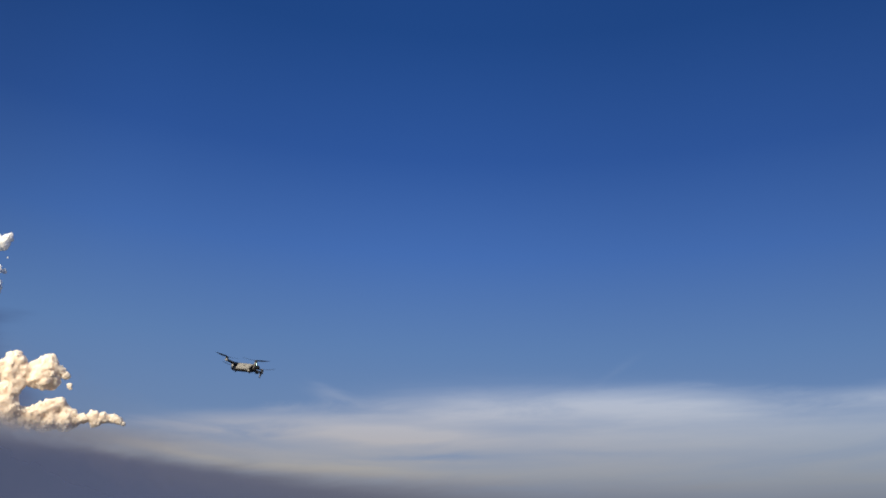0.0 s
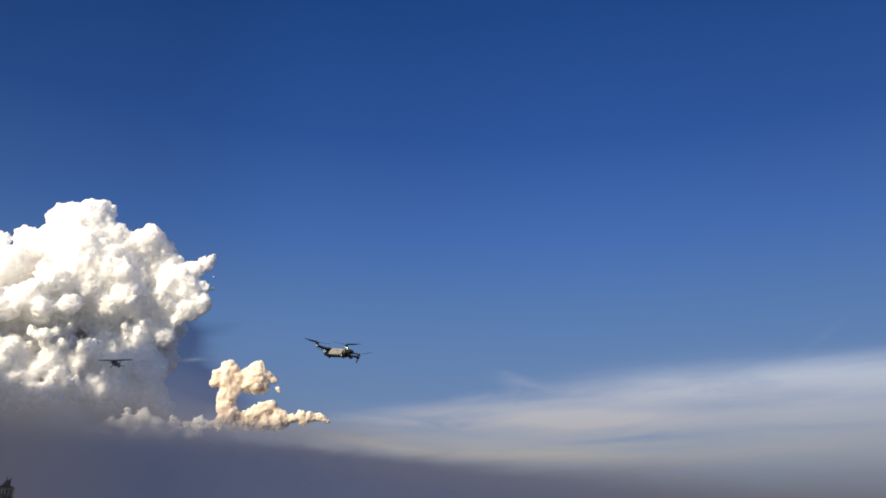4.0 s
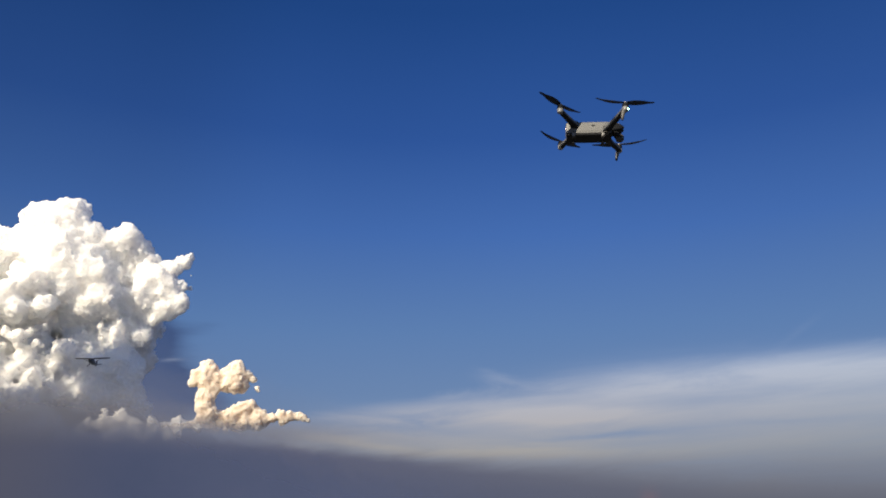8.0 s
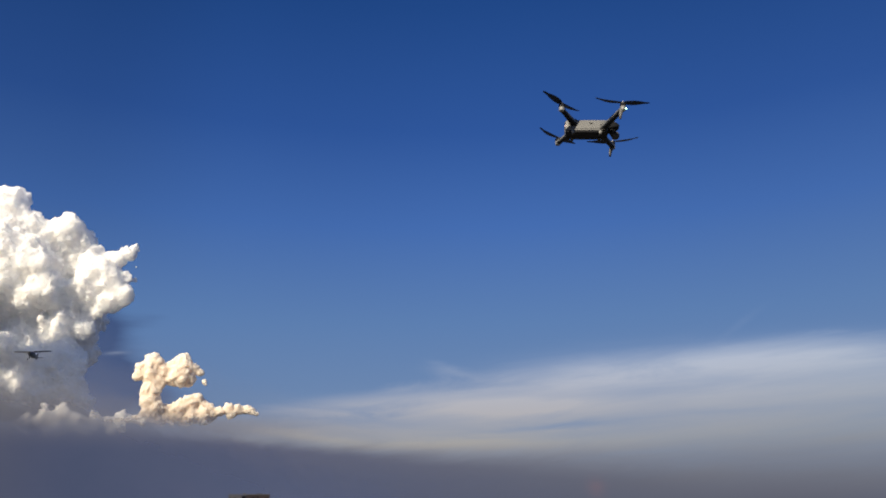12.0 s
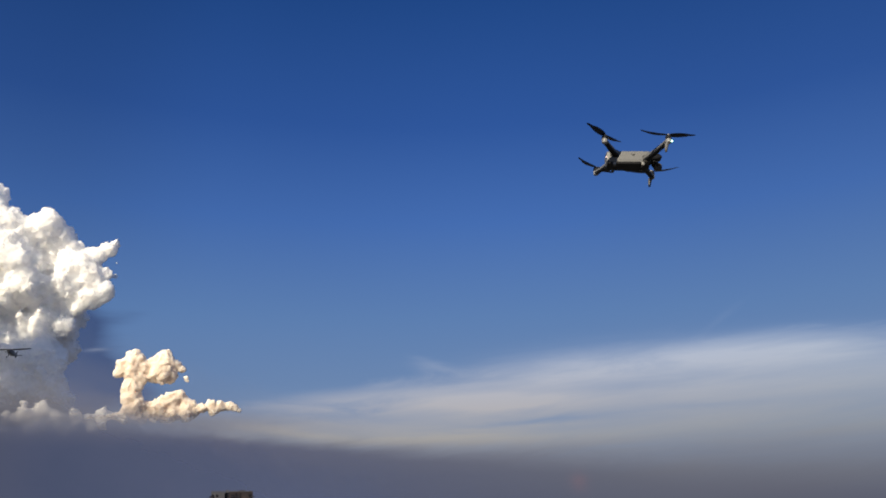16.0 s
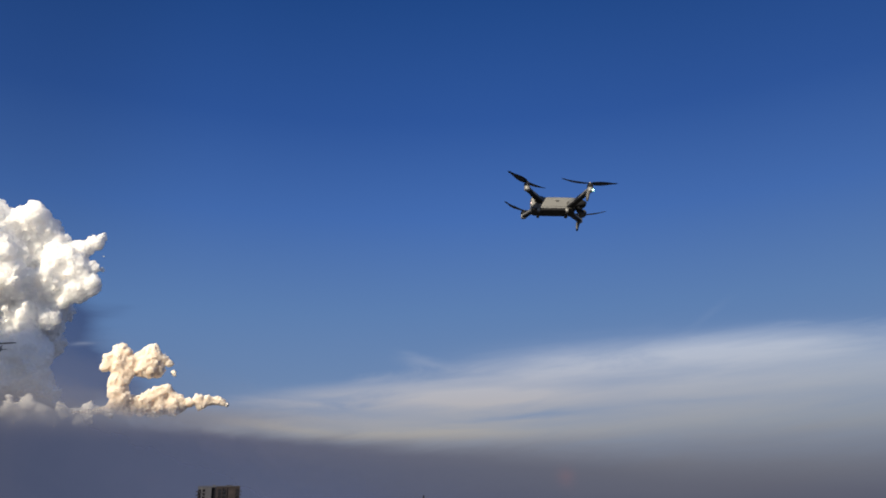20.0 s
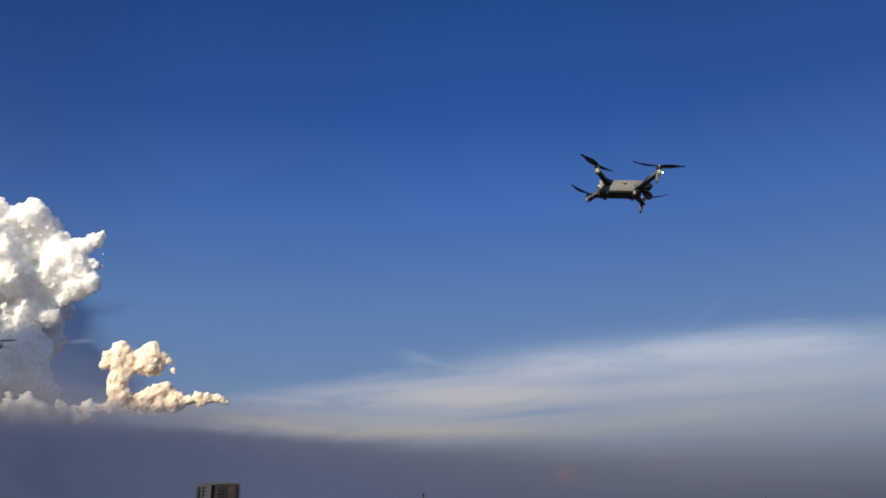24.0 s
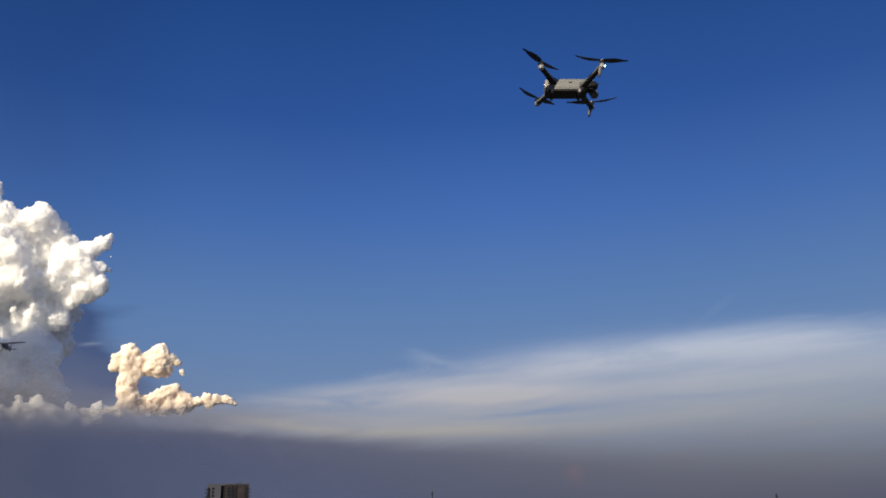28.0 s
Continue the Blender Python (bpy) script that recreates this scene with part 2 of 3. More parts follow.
def cloud_material(name, low, high, glow, tint=(0.945, 0.965, 1.0)):
    """Dense water cloud: bright and matt, letting some light through, thinning out into mist between the heights low and high."""
    m = bpy.data.materials.new(name)
    m.use_nodes = True
    t = m.node_tree
    t.nodes.clear()
    geo = t.nodes.new("ShaderNodeNewGeometry")
    pos = geo.outputs["Position"]
    z = t.nodes.new("ShaderNodeSeparateXYZ")
    t.links.new(pos, z.inputs[0])
    puffs = noise_node(t, pos, 0.02, 6.0, 0.6)
    wisps = noise_node(t, pos, 0.006, 5.0, 0.6)
    col = mix(t, ramp(t, puffs, [(0.3, 0.0), (0.7, 1.0)]), tuple(c * 0.95 for c in tint) + (1,), tuple(min(1, c * 1.04) for c in tint) + (1,))
    curls = noise_node(t, pos, 0.055, 5.0, 0.6)
    bp = node(t, "ShaderNodeBump", Strength=0.4, Distance=glow * 0.06)
    t.links.new(math_node(t, "MULTIPLY_ADD", curls, 0.45, puffs), bp.inputs["Height"])
    body = node(t, "ShaderNodeBsdfPrincipled", Roughness=1.0)
    body.subsurface_method = "RANDOM_WALK"
    body.inputs["Specular IOR Level"].default_value = 0.0
    body.inputs["Subsurface Weight"].default_value = 1.0
    body.inputs["Subsurface Radius"].default_value = (1.0, 0.97, 0.94)
    body.inputs["Subsurface Scale"].default_value = glow
    t.links.new(col, body.inputs["Base Color"])
    t.links.new(bp.outputs[0], body.inputs["Normal"])
    height = math_node(t, "ADD", z.outputs[2], math_node(t, "MULTIPLY_ADD", wisps, (high - low) * 0.9, (low - high) * 0.45))
    dense = step(t, low, high, height)
    out = t.nodes.new("ShaderNodeMixShader")
    t.links.new(dense, out.inputs[0])
    t.links.new(t.nodes.new("ShaderNodeBsdfTransparent").outputs[0], out.inputs[1])
    t.links.new(body.outputs[0], out.inputs[2])
    t.links.new(out.outputs[0], t.nodes.new("ShaderNodeOutputMaterial").inputs[0])
    return m


SHELL = material("grey_shell", (0.092, 0.098, 0.108), 0.55, 0.0, 0.15, 40.0, 0.06)
SHELL_LIGHT = material("light_shell", (0.135, 0.142, 0.155), 0.5, 0.0, 0.1, 40.0, 0.05)
SHELL_DARK = material("dark_shell", (0.045, 0.048, 0.056), 0.55, 0.0, 0.15, 40.0, 0.06)
BLACK = material("black_plastic", (0.007, 0.008, 0.011), 0.7, 0.0, 0.2, 60.0, 0.2, Specular_IOR_Level=0.15)
RUBBER = material("dark_rubber", (0.03, 0.03, 0.032), 0.8, 0.0, 0.2, 80.0, 0.2)
BLADE = material("blade_plastic", (0.005, 0.010, 0.026), 0.55, 0.0, 0.1, 60.0, 0.15, Specular_IOR_Level=0.25)
METAL = material("motor_metal", (0.13, 0.13, 0.135), 0.5, 0.8, 0.1, 80.0, 0.1)
GLASS_DARK = material("lens_glass", (0.01, 0.012, 0.02), 0.06, 0.0, 0.0, 30.0, 0.1, bump=0.0)
GREEN_LIGHT = glowing("green_light", (0.5, 1.0, 0.75, 1), 4.0)
WARM_LIGHT = glowing("red_light", (1.0, 0.72, 0.66, 1), 2.0)
CONCRETE = material("pale_concrete", (0.043, 0.046, 0.061), 0.9, 0.0, 0.3, 0.12, 0.15, (0.06, 0.06, 0.065, 1), Specular_IOR_Level=0.2)
BROWN_WALL = material("brown_render", (0.0195, 0.0168, 0.0205), 0.9, 0.0, 0.3, 0.12, 0.15, (0.05, 0.04, 0.04, 1), Specular_IOR_Level=0.15)
DARK_WALL = material("dark_cladding", (0.011, 0.012, 0.02), 0.8, 0.0, 0.3, 0.15, 0.2, Specular_IOR_Level=0.1)
GREY_WALL = material("grey_cladding", (0.021, 0.025, 0.040), 0.85, 0.0, 0.3, 0.2, 0.2, Specular_IOR_Level=0.15)
PANE = material("window_pane", (0.004, 0.004, 0.006), 0.3, 0.0, 0.0, 0.5, 0.2, bump=0.0, Specular_IOR_Level=0.25)
STEEL = material("painted_steel", (0.012, 0.013, 0.018), 0.8, 0.0, 0.2, 1.0, 0.2, Specular_IOR_Level=0.1)
PLANE_PAINT = material("aircraft_paint", (0.022, 0.027, 0.042), 0.45, 0.0, 0.1, 1.0, 0.1)
EARTH = material("dusty_ground", (0.12, 0.117, 0.108), 0.95, 0.0, 0.4, 0.05, 0.3, (0.09, 0.10, 0.06, 1), bump=0.3)


# ---- mesh helpers ----
def part(name, bm, mat, parent=None, label="", smooth=True, flat=False):
    """Links bm as one mesh object, under a thing or a part."""
    me = bpy.data.meshes.new(name)
    bmesh.ops.recalc_face_normals(bm, faces=bm.faces)
    for face in bm.faces:
        face.smooth = smooth
    bm.to_mesh(me)
    bm.free()
    me.materials.append(mat)
    ob = new(name, me)
    if smooth:
        me.set_sharp_from_angle(angle=radians(38))
        if flat:
            ob.modifiers.new("flat_faces", "WEIGHTED_NORMAL").keep_sharp = True
    if parent:
        ob.parent = parent
    return tagged(ob, label)


def empty(name, m, label, category, group="", kind=""):
    ob = new(name)
    ob.empty_display_size = 0.1
    ob.matrix_world = m
    return tagged(ob, label, category, group, kind)


def box(x0, x1, y0, y1, z0, z1, bevel=0.0, seg=2, bm=None):
    own = bm is None
    bm = bmesh.new() if own else bm
    made = bmesh.ops.create_cube(bm, size=1.0, matrix=Matrix.LocRotScale(
        ((x0 + x1) / 2, (y0 + y1) / 2, (z0 + z1) / 2), None, (x1 - x0, y1 - y0, z1 - z0)))
    if bevel:
        edges = {e for v in made["verts"] for e in v.link_edges}
        bmesh.ops.bevel(bm, geom=list(edges), offset=bevel, segments=seg, affect="EDGES", profile=0.5)
    return bm


def lathe(profile, n=24, m=None, bm=None):
    """A turned shape round z from pairs of radius and height."""
    bm = bmesh.new() if bm is None else bm
    rings = [[bm.verts.new(((m or Matrix()) @ Vector((max(r, 1e-5) * math.cos(2 * math.pi * k / n), max(r, 1e-5) * math.sin(2 * math.pi * k / n), z))))
              for k in range(n)] for r, z in profile]
    for p, q in zip(rings, rings[1:]):
        for k in range(n):
            bm.faces.new((p[k], p[(k + 1) % n], q[(k + 1) % n], q[k]))
    bm.faces.new(rings[0][::-1])
    bm.faces.new(rings[-1])
    return bm


def loft(sections, n=20, bm=None):
    """A closed skin over rounded-rectangle sections: centre, width axis, height axis, half width, half height, squareness."""
    bm = bmesh.new() if bm is None else bm
    rings = []
    for c, ax, ay, w, h, power in sections:
        ring = []
        for k in range(n):
            a = 2 * math.pi * (k + 0.5) / n
            u, v = math.cos(a), math.sin(a)
            u, v = math.copysign(abs(u) ** (2 / power), u), math.copysign(abs(v) ** (2 / power), v)
            ring.append(bm.verts.new(Vector(c) + Vector(ax) * (u * w) + Vector(ay) * (v * h)))
        rings.append(ring)
    for p, q in zip(rings, rings[1:]):
        for k in range(n):
            bm.faces.new((p[k], p[(k + 1) % n], q[(k + 1) % n], q[k]))
    bm.faces.new(rings[0][::-1])
    bm.faces.new(rings[-1])
    return bm


def along_x(rows, n=24, y=0.0):
    """A loft along x from rows of x, half width, bottom, top, squareness."""
    return loft([((x, y, (zb + zt) / 2), (0, 1, 0), (0, 0, 1), w, (zt - zb) / 2, p) for x, w, zb, zt, p in rows], n)


def hull_x(rows, y=0.0):
    """A shell along x with flat sides and rounded edges, from rows of x, half width, bottom, top, edge radius."""
    bm, rings = bmesh.new(), []
    for x, w, zb, zt, r in rows:
        ring = []
        for cy, cz, a0 in ((w - r, zt - r, 0), (r - w, zt - r, 90), (r - w, zb + r, 180), (w - r, zb + r, 270)):
            for k in range(4):
                a = radians(a0 + 30 * k)
                ring.append(bm.verts.new((x, y + cy + r * math.cos(a), cz + r * math.sin(a))))
        rings.append(ring)
    for p, q in zip(rings, rings[1:]):
        for k in range(len(p)):
            bm.faces.new((p[k], p[(k + 1) % len(p)], q[(k + 1) % len(p)], q[k]))
    bm.faces.new(rings[0][::-1])
    bm.faces.new(rings[-1])
    return bm


# ---- the ground, out to the horizon ----
def build_ground():
    bm = bmesh.new()
    ring_r = [0, 4, 12, 40, 120, 400, 1200, 2600, 4900]
    n = 48
    rings = []
    for r in ring_r:
        if r == 0:
            rings.append([bm.verts.new((0, 0, 0))])
            continue
        rings.append([bm.verts.new((r * math.cos(2 * math.pi * k / n), r * math.sin(2 * math.pi * k / n),
                                    0.03 * noise.noise((r * 0.3, k * 0.9, 0.0)) if r < 100 else 0.0)) for k in range(n)])
    for k in range(n):
        bm.faces.new((rings[0][0], rings[1][k], rings[1][(k + 1) % n]))
    for p, q in zip(rings[1:], rings[2:]):
        for k in range(n):
            bm.faces.new((p[k], q[k], q[(k + 1) % n], p[(k + 1) % n]))
    tagged(part("ground", bm, EARTH), "pale dusty earth and thin grass reaching the horizon", "ground", kind="structure")


build_ground()


# ---- clouds ----
def ball(level):
    bm = bmesh.new()
    bmesh.ops.create_icosphere(bm, subdivisions=level, radius=1.0)
    vs, fs = np.array([v.co[:] for v in bm.verts]), np.array([[v.index for v in f.verts] for f in bm.faces])
    bm.free()
    return vs, fs


BALLS = {level: ball(level) for level in (1, 2, 3)}


def build_cloud(name, label, azimuth, distance, lobes, mat, voxel, swells, curls=6):
    """A heap of rounded lobes (metres across, away, up, radius, from the middle of the cloud's foot), fused into one skin and billowed."""
    rnd = random.Random(7)
    points, faces, count = [], [], 0
    for u, d, v, r in lobes:
        balls = [(3, Vector((u, d, v)), r)]
        for _ in range(14):
            w = Vector((rnd.gauss(0, 1), rnd.gauss(-0.5, 0.8), rnd.gauss(0.2, 1))).normalized()
            q = r * rnd.uniform(0.18, 0.46)
            at = Vector((u, d, v)) + w * (r - q * 0.65)
            balls.append((2, at, q))
            for _ in range(curls):
                w2 = (w + Vector((rnd.gauss(0, 0.8), rnd.gauss(0, 0.8), rnd.gauss(0, 0.8)))).normalized()
                q2 = q * rnd.uniform(0.25, 0.45)
                balls.append((1, at + w2 * (q - q2 * 0.55), q2))
        for level, at, size in balls:
            vs, fs = BALLS[level]
            points.append(vs * size + np.array(at))
            faces.append(fs + count)
            count += len(vs)
    me = bpy.data.meshes.new(name)
    me.from_pydata(np.concatenate(points).tolist(), [], np.concatenate(faces).tolist())
    me.materials.append(mat)
    ob = new(name, me)
    ob.matrix_world = pose(distance * math.sin(radians(azimuth)), distance * math.cos(radians(azimuth)), 0, 0, 0, -azimuth)
    rem = ob.modifiers.new("skin", "REMESH")
    rem.mode, rem.voxel_size, rem.use_smooth_shade = "VOXEL", voxel, True
    for k, (kind, size, strength) in enumerate(swells):
        tex = bpy.data.textures.new(name + "_swell", kind)
        tex.noise_scale = size
        if kind == "CLOUDS":
            tex.noise_depth = 5
        mod = ob.modifiers.new("swell", "DISPLACE")
        mod.texture, mod.texture_coords, mod.strength, mod.mid_level = tex, "LOCAL", strength, 0.56
    again = ob.modifiers.new("skin", "REMESH")
    again.mode, again.voxel_size, again.use_smooth_shade = "VOXEL", voxel * 0.85, True
    ease = ob.modifiers.new("ease", "SMOOTH")
    ease.factor, ease.iterations = 0.5, 3
    return tagged(ob, label, "cloud", kind="structure")


TOWER = [(-97, -70, 1217, 103), (-182, -70, 1184, 97), (-224, -70, 1131, 86), (-313, -70, 1094, 66), (-16, -70, 1152, 88), (-56, -40, 1278, 50), (45, -70, 1141, 69), (138, -70, 1150, 87), (188, -70, 1132, 67), (-107, -70, 1060, 149), (-240, -70, 1065, 85), (13, -90, 1001, 125), (-66, -100, 932, 109), (90, -110, 896, 91), (27, -100, 870, 85)]
CREST = [(257, -80, 1008, 74), (236, -80, 928, 69), (312, -80, 976, 75), (385, -80, 1111, 38), (349, -80, 1079, 40), (410, -80, 1136, 23), (315, -80, 1076, 28), (398, -80, 990, 30), (432, -80, 995, 15), (431, -80, 1053, 10), (259, -80, 1100, 35), (331, -80, 888, 59), (294, -80, 843, 37), (391, -80, 922, 50), (169, -80, 868, 63), (176, -10, 1042, 75), (121, -10, 1008, 90), (246, -20, 1157, 38), (241, -40, 846, 64), (223, -50, 794, 49)]
SHOULDER = [(-355, -110, 1005, 64), (-372, -110, 959, 64), (-314, -100, 983, 44), (-429, -90, 928, 68), (-480, -90, 921, 63), (-472, 110, 1107, 63), (-539, 110, 1097, 87), (-425, 110, 1136, 44), (-536, 110, 1170, 27), (-613, 60, 1036, 117), (-613, 60, 878, 138), (-296, 40, 990, 120), (-415, 60, 929, 142), (-752, 80, 960, 161), (-762, 60, 741, 201)]
FRONT = [(-192, -190, 914, 64), (-156, -190, 895, 48), (-238, -190, 865, 45), (-217, -190, 939, 41), (-277, -190, 832, 58), (-335, -190, 797, 66), (-412, -190, 792, 74), (-214, -190, 794, 63), (-125, -190, 816, 54), (-483, -190, 760, 86), (-241, -240, 869, 18), (-285, -225, 840, 18), (-378, -240, 839, 30), (-433, -240, 821, 30)]
BELT = [(-45, -60, 793, 61), (66, -60, 796, 53), (180, -60, 795, 63), (258, -60, 768, 54), (-110, -60, 790, 56), (-214, -60, 773, 60), (-328, -60, 736, 82), (-431, -60, 706, 94), (141, -60, 746, 72), (33, -60, 710, 80), (-137, -60, 692, 83), (-257, -60, 656, 82), (-353, -60, 623, 94), (-553, -60, 648, 131)]
PATCHES = [(-187, -190, 692, 31), (-223, -190, 701, 20), (-150, -190, 714, 22), (-105, -190, 728, 20), (-111, -190, 659, 27), (32, -130, 743, 16), (92, -130, 774, 19), (50, -130, 793, 16), (150, -130, 674, 14), (120, -130, 662, 14), (104, -130, 816, 19), (169, -130, 802, 17), (-54, -190, 697, 14), (-184, -210, 765, 11), (67, -130, 699, 19), (-174, -190, 648, 22), (-38, -120, 813, 16), (-1, -120, 808, 14)]
LEFTWARD = [(-144, -150, 609, 56), (-198, -150, 566, 55), (-113, -150, 540, 56), (-68, -150, 517, 49), (-29, -150, 480, 31), (-250, -150, 523, 65), (-324, -150, 500, 75), (-395, -150, 468, 96), (-304, -150, 607, 88), (-397, -150, 580, 97), (-481, -150, 529, 127), (-27, -150, 657, 50), (2, -150, 679, 34), (-46, -150, 591, 38), (-74, -150, 623, 32), (-129, -150, 450, 75), (-233, -150, 421, 74), (-323, -150, 382, 85)]
MASS = [(5, -70, 629, 79), (91, -70, 613, 94), (179, -70, 622, 88), (244, -70, 609, 62), (278, -70, 631, 31), (216, -70, 511, 89), (106, -70, 502, 105), (0, -70, 517, 83), (260, -70, 486, 57), (281, -70, 455, 57), (312, -70, 432, 33), (345, -70, 420, 17), (212, -70, 683, 43), (61, -70, 668, 47), (-87, -70, 375, 99), (-259, -70, 321, 131), (-438, -70, 352, 150)]
BEHIND = [(309, 210, 870, 69), (286, 210, 726, 78), (204, 210, 783, 156), (-41, 210, 809, 228), (-259, 210, 734, 246), (-80, 210, 1070, 207), (117, 120, 1018, 154), (254, 60, 861, 101), (142, 210, 520, 151)]
PUFFS = [(143, -500, 391, 16), (198, -500, 375, 29), (148, -500, 341, 40), (99, -500, 336, 28), (245, -500, 344, 31), (312, -500, 350, 21), (352, -500, 350, 21), (391, -500, 359, 27), (403, -500, 385, 11), (424, -500, 363, 21), (466, -500, 360, 23), (297, -500, 371, 8), (265, -500, 311, 37), (383, -500, 324, 29), (187, -500, 310, 41), (-14, -170, 365, 39), (-62, -170, 344, 52), (67, -500, 324, 22), (39, -500, 316, 16), (88, -500, 308, 28), (-202, -170, 382, 52), (-259, -170, 353, 51), (-137, -170, 319, 65), (25, -170, 307, 61), (-323, -170, 287, 84)]
HEAD = [(-129, -4, 486, 30), (-136, 0, 500, 22), (-161, 0, 457, 28), (-172, 0, 446, 20), (-134, -4, 449, 32), (-103, -4, 460, 26), (-114, -4, 426, 28), (-132, 0, 400, 34), (-130, 0, 365, 33), (-115, 0, 344, 31), (-132, 0, 334, 23), (-47, 0, 489, 30), (-43, 0, 507, 20), (-71, -3, 471, 26), (-51, -5, 447, 38), (-24, 0, 474, 24), (-6, 0, 473, 18), (10, 0, 464, 14), (-23, 0, 438, 26), (-77, 0, 436, 20), (27, 5, 434, 10), (31, 5, 427, 7), (-137, 6, 469, 38), (-46, 6, 468, 42), (-90, 8, 455, 32)]
TAIL = [(-91, 0, 333, 17), (-76, 0, 317, 15), (-60, 0, 300, 11), (-50, 0, 288, 6), (8, 0, 375, 24), (-10, 0, 367, 26), (-32, 0, 353, 26), (27, 0, 361, 18), (48, 0, 355, 18), (-45, 8, 337, 32), (3, 12, 329, 34), (57, 12, 331, 24), (83, 0, 340, 18), (110, 0, 349, 20), (138, 0, 350, 20), (165, 0, 353, 16), (184, 0, 346, 12), (200, 0, 338, 7), (121, 0, 333, 18), (-144, 0, 309, 23), (-101, 8, 306, 27), (-168, 0, 304, 19), (-23, 12, 315, 26), (-123, 8, 323, 33), (30, 10, 330, 34), (-154, 0, 305, 19), (-183, 0, 300, 17), (-211, 0, 299, 15), (-241, 0, 296, 13), (-264, 0, 292, 11), (-79, 8, 338, 23), (-56, 8, 321, 23)]

MIST = cloud_material("cumulus", 265.0, 440.0, 130.0, (0.88, 0.88, 0.88))
# copy for the small cloud, with dimmed, reddened light painted into its colour
MIST_WARM_LIT = cloud_material("cumulus_warm_lit", 286.0, 352.0, 40.0, (0.64, 0.555, 0.475))
# unseen lobes, added beyond the view to shade the cloud's lower half from the low sun
UNSEEN_SHADERS = [(-715, -860, 1070, 170), (-730, -786, 1062, 152), (-850, -350, 840, 160), (-885, -265, 830, 170), (-960, -115, 800, 190),
          (-1074, 146, 800, 200), (-738, -787, 760, 190), (-797, -579, 550, 210), (-881, -329, 620, 220), (-952, -141, 620, 240),
          (-1038, 89, 640, 250), (-756, -765, 420, 190), (-810, -518, 420, 220), (-887, -288, 420, 240), (-999, -15, 420, 260),
          (-880, -100, 1010, 125), (-865, -105, 1170, 115)]
build_cloud("cumulus_cloud", "towering white cumulus cloud with grey base above the horizon", -26.0, 3500.0,
            TOWER + CREST + SHOULDER + FRONT + BELT + PATCHES + LEFTWARD + MASS + BEHIND + PUFFS + UNSEEN_SHADERS, MIST, 3.2,
            [("CLOUDS", 110.0, 60.0), ("CLOUDS", 36.0, 36.0), ("CLOUDS", 15.0, 14.0)], 5)
build_cloud("cumulus_cloud", "small cumulus cloud, painted cream for warm light, with a crooked stem", -14.0, 2600.0,
            HEAD + TAIL, MIST_WARM_LIT, 1.5, [("CLOUDS", 30.0, 16.0), ("CLOUDS", 12.0, 9.0), ("CLOUDS", 5.0, 3.0)], 3)


def haze_sheet_material():
    """Haze painted as colour on a thin matt sheet, greying the clouds behind: thick at the horizon and about the foot
    of the clouds, thinning upwards and to one end.
    """
    m = bpy.data.materials.new("painted_haze")
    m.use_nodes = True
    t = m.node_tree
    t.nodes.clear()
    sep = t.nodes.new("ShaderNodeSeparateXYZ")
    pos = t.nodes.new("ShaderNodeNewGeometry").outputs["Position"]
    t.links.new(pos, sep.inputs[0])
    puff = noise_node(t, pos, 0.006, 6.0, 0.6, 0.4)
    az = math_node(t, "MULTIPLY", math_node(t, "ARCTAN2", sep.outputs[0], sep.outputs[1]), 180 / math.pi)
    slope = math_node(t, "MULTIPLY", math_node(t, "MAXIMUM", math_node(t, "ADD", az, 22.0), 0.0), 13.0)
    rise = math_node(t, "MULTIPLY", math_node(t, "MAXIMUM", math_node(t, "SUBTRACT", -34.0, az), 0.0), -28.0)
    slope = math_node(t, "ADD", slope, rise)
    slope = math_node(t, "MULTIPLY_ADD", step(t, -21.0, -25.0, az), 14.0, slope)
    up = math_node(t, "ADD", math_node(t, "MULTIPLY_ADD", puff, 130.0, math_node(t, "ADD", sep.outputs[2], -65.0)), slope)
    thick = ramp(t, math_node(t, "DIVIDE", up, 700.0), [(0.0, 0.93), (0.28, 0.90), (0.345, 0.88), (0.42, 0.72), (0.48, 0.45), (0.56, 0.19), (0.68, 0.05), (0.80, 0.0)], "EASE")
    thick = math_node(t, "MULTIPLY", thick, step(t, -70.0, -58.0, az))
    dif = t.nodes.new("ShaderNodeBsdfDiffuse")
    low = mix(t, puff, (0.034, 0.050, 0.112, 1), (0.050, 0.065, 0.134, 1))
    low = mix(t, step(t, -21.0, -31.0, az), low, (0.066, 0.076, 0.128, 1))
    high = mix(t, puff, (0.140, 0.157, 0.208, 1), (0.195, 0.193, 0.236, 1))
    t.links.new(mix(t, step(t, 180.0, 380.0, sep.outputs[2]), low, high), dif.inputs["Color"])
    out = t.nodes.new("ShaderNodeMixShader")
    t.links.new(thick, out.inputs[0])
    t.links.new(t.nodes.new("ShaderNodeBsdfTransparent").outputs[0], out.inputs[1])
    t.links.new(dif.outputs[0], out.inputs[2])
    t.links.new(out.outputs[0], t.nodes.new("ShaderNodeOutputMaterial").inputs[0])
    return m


def build_haze_sheet():
    # added sheet, curved round the horizon, that carries the painted haze
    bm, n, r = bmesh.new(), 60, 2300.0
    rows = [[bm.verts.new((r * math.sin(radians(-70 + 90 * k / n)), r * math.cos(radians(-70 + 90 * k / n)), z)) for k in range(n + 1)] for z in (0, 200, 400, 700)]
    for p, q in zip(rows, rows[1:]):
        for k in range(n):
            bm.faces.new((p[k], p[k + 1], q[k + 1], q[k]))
    tagged(part("backdrop", bm, haze_sheet_material()), "sheet painted as grey haze along the horizon", "haze", kind="structure")


build_haze_sheet()


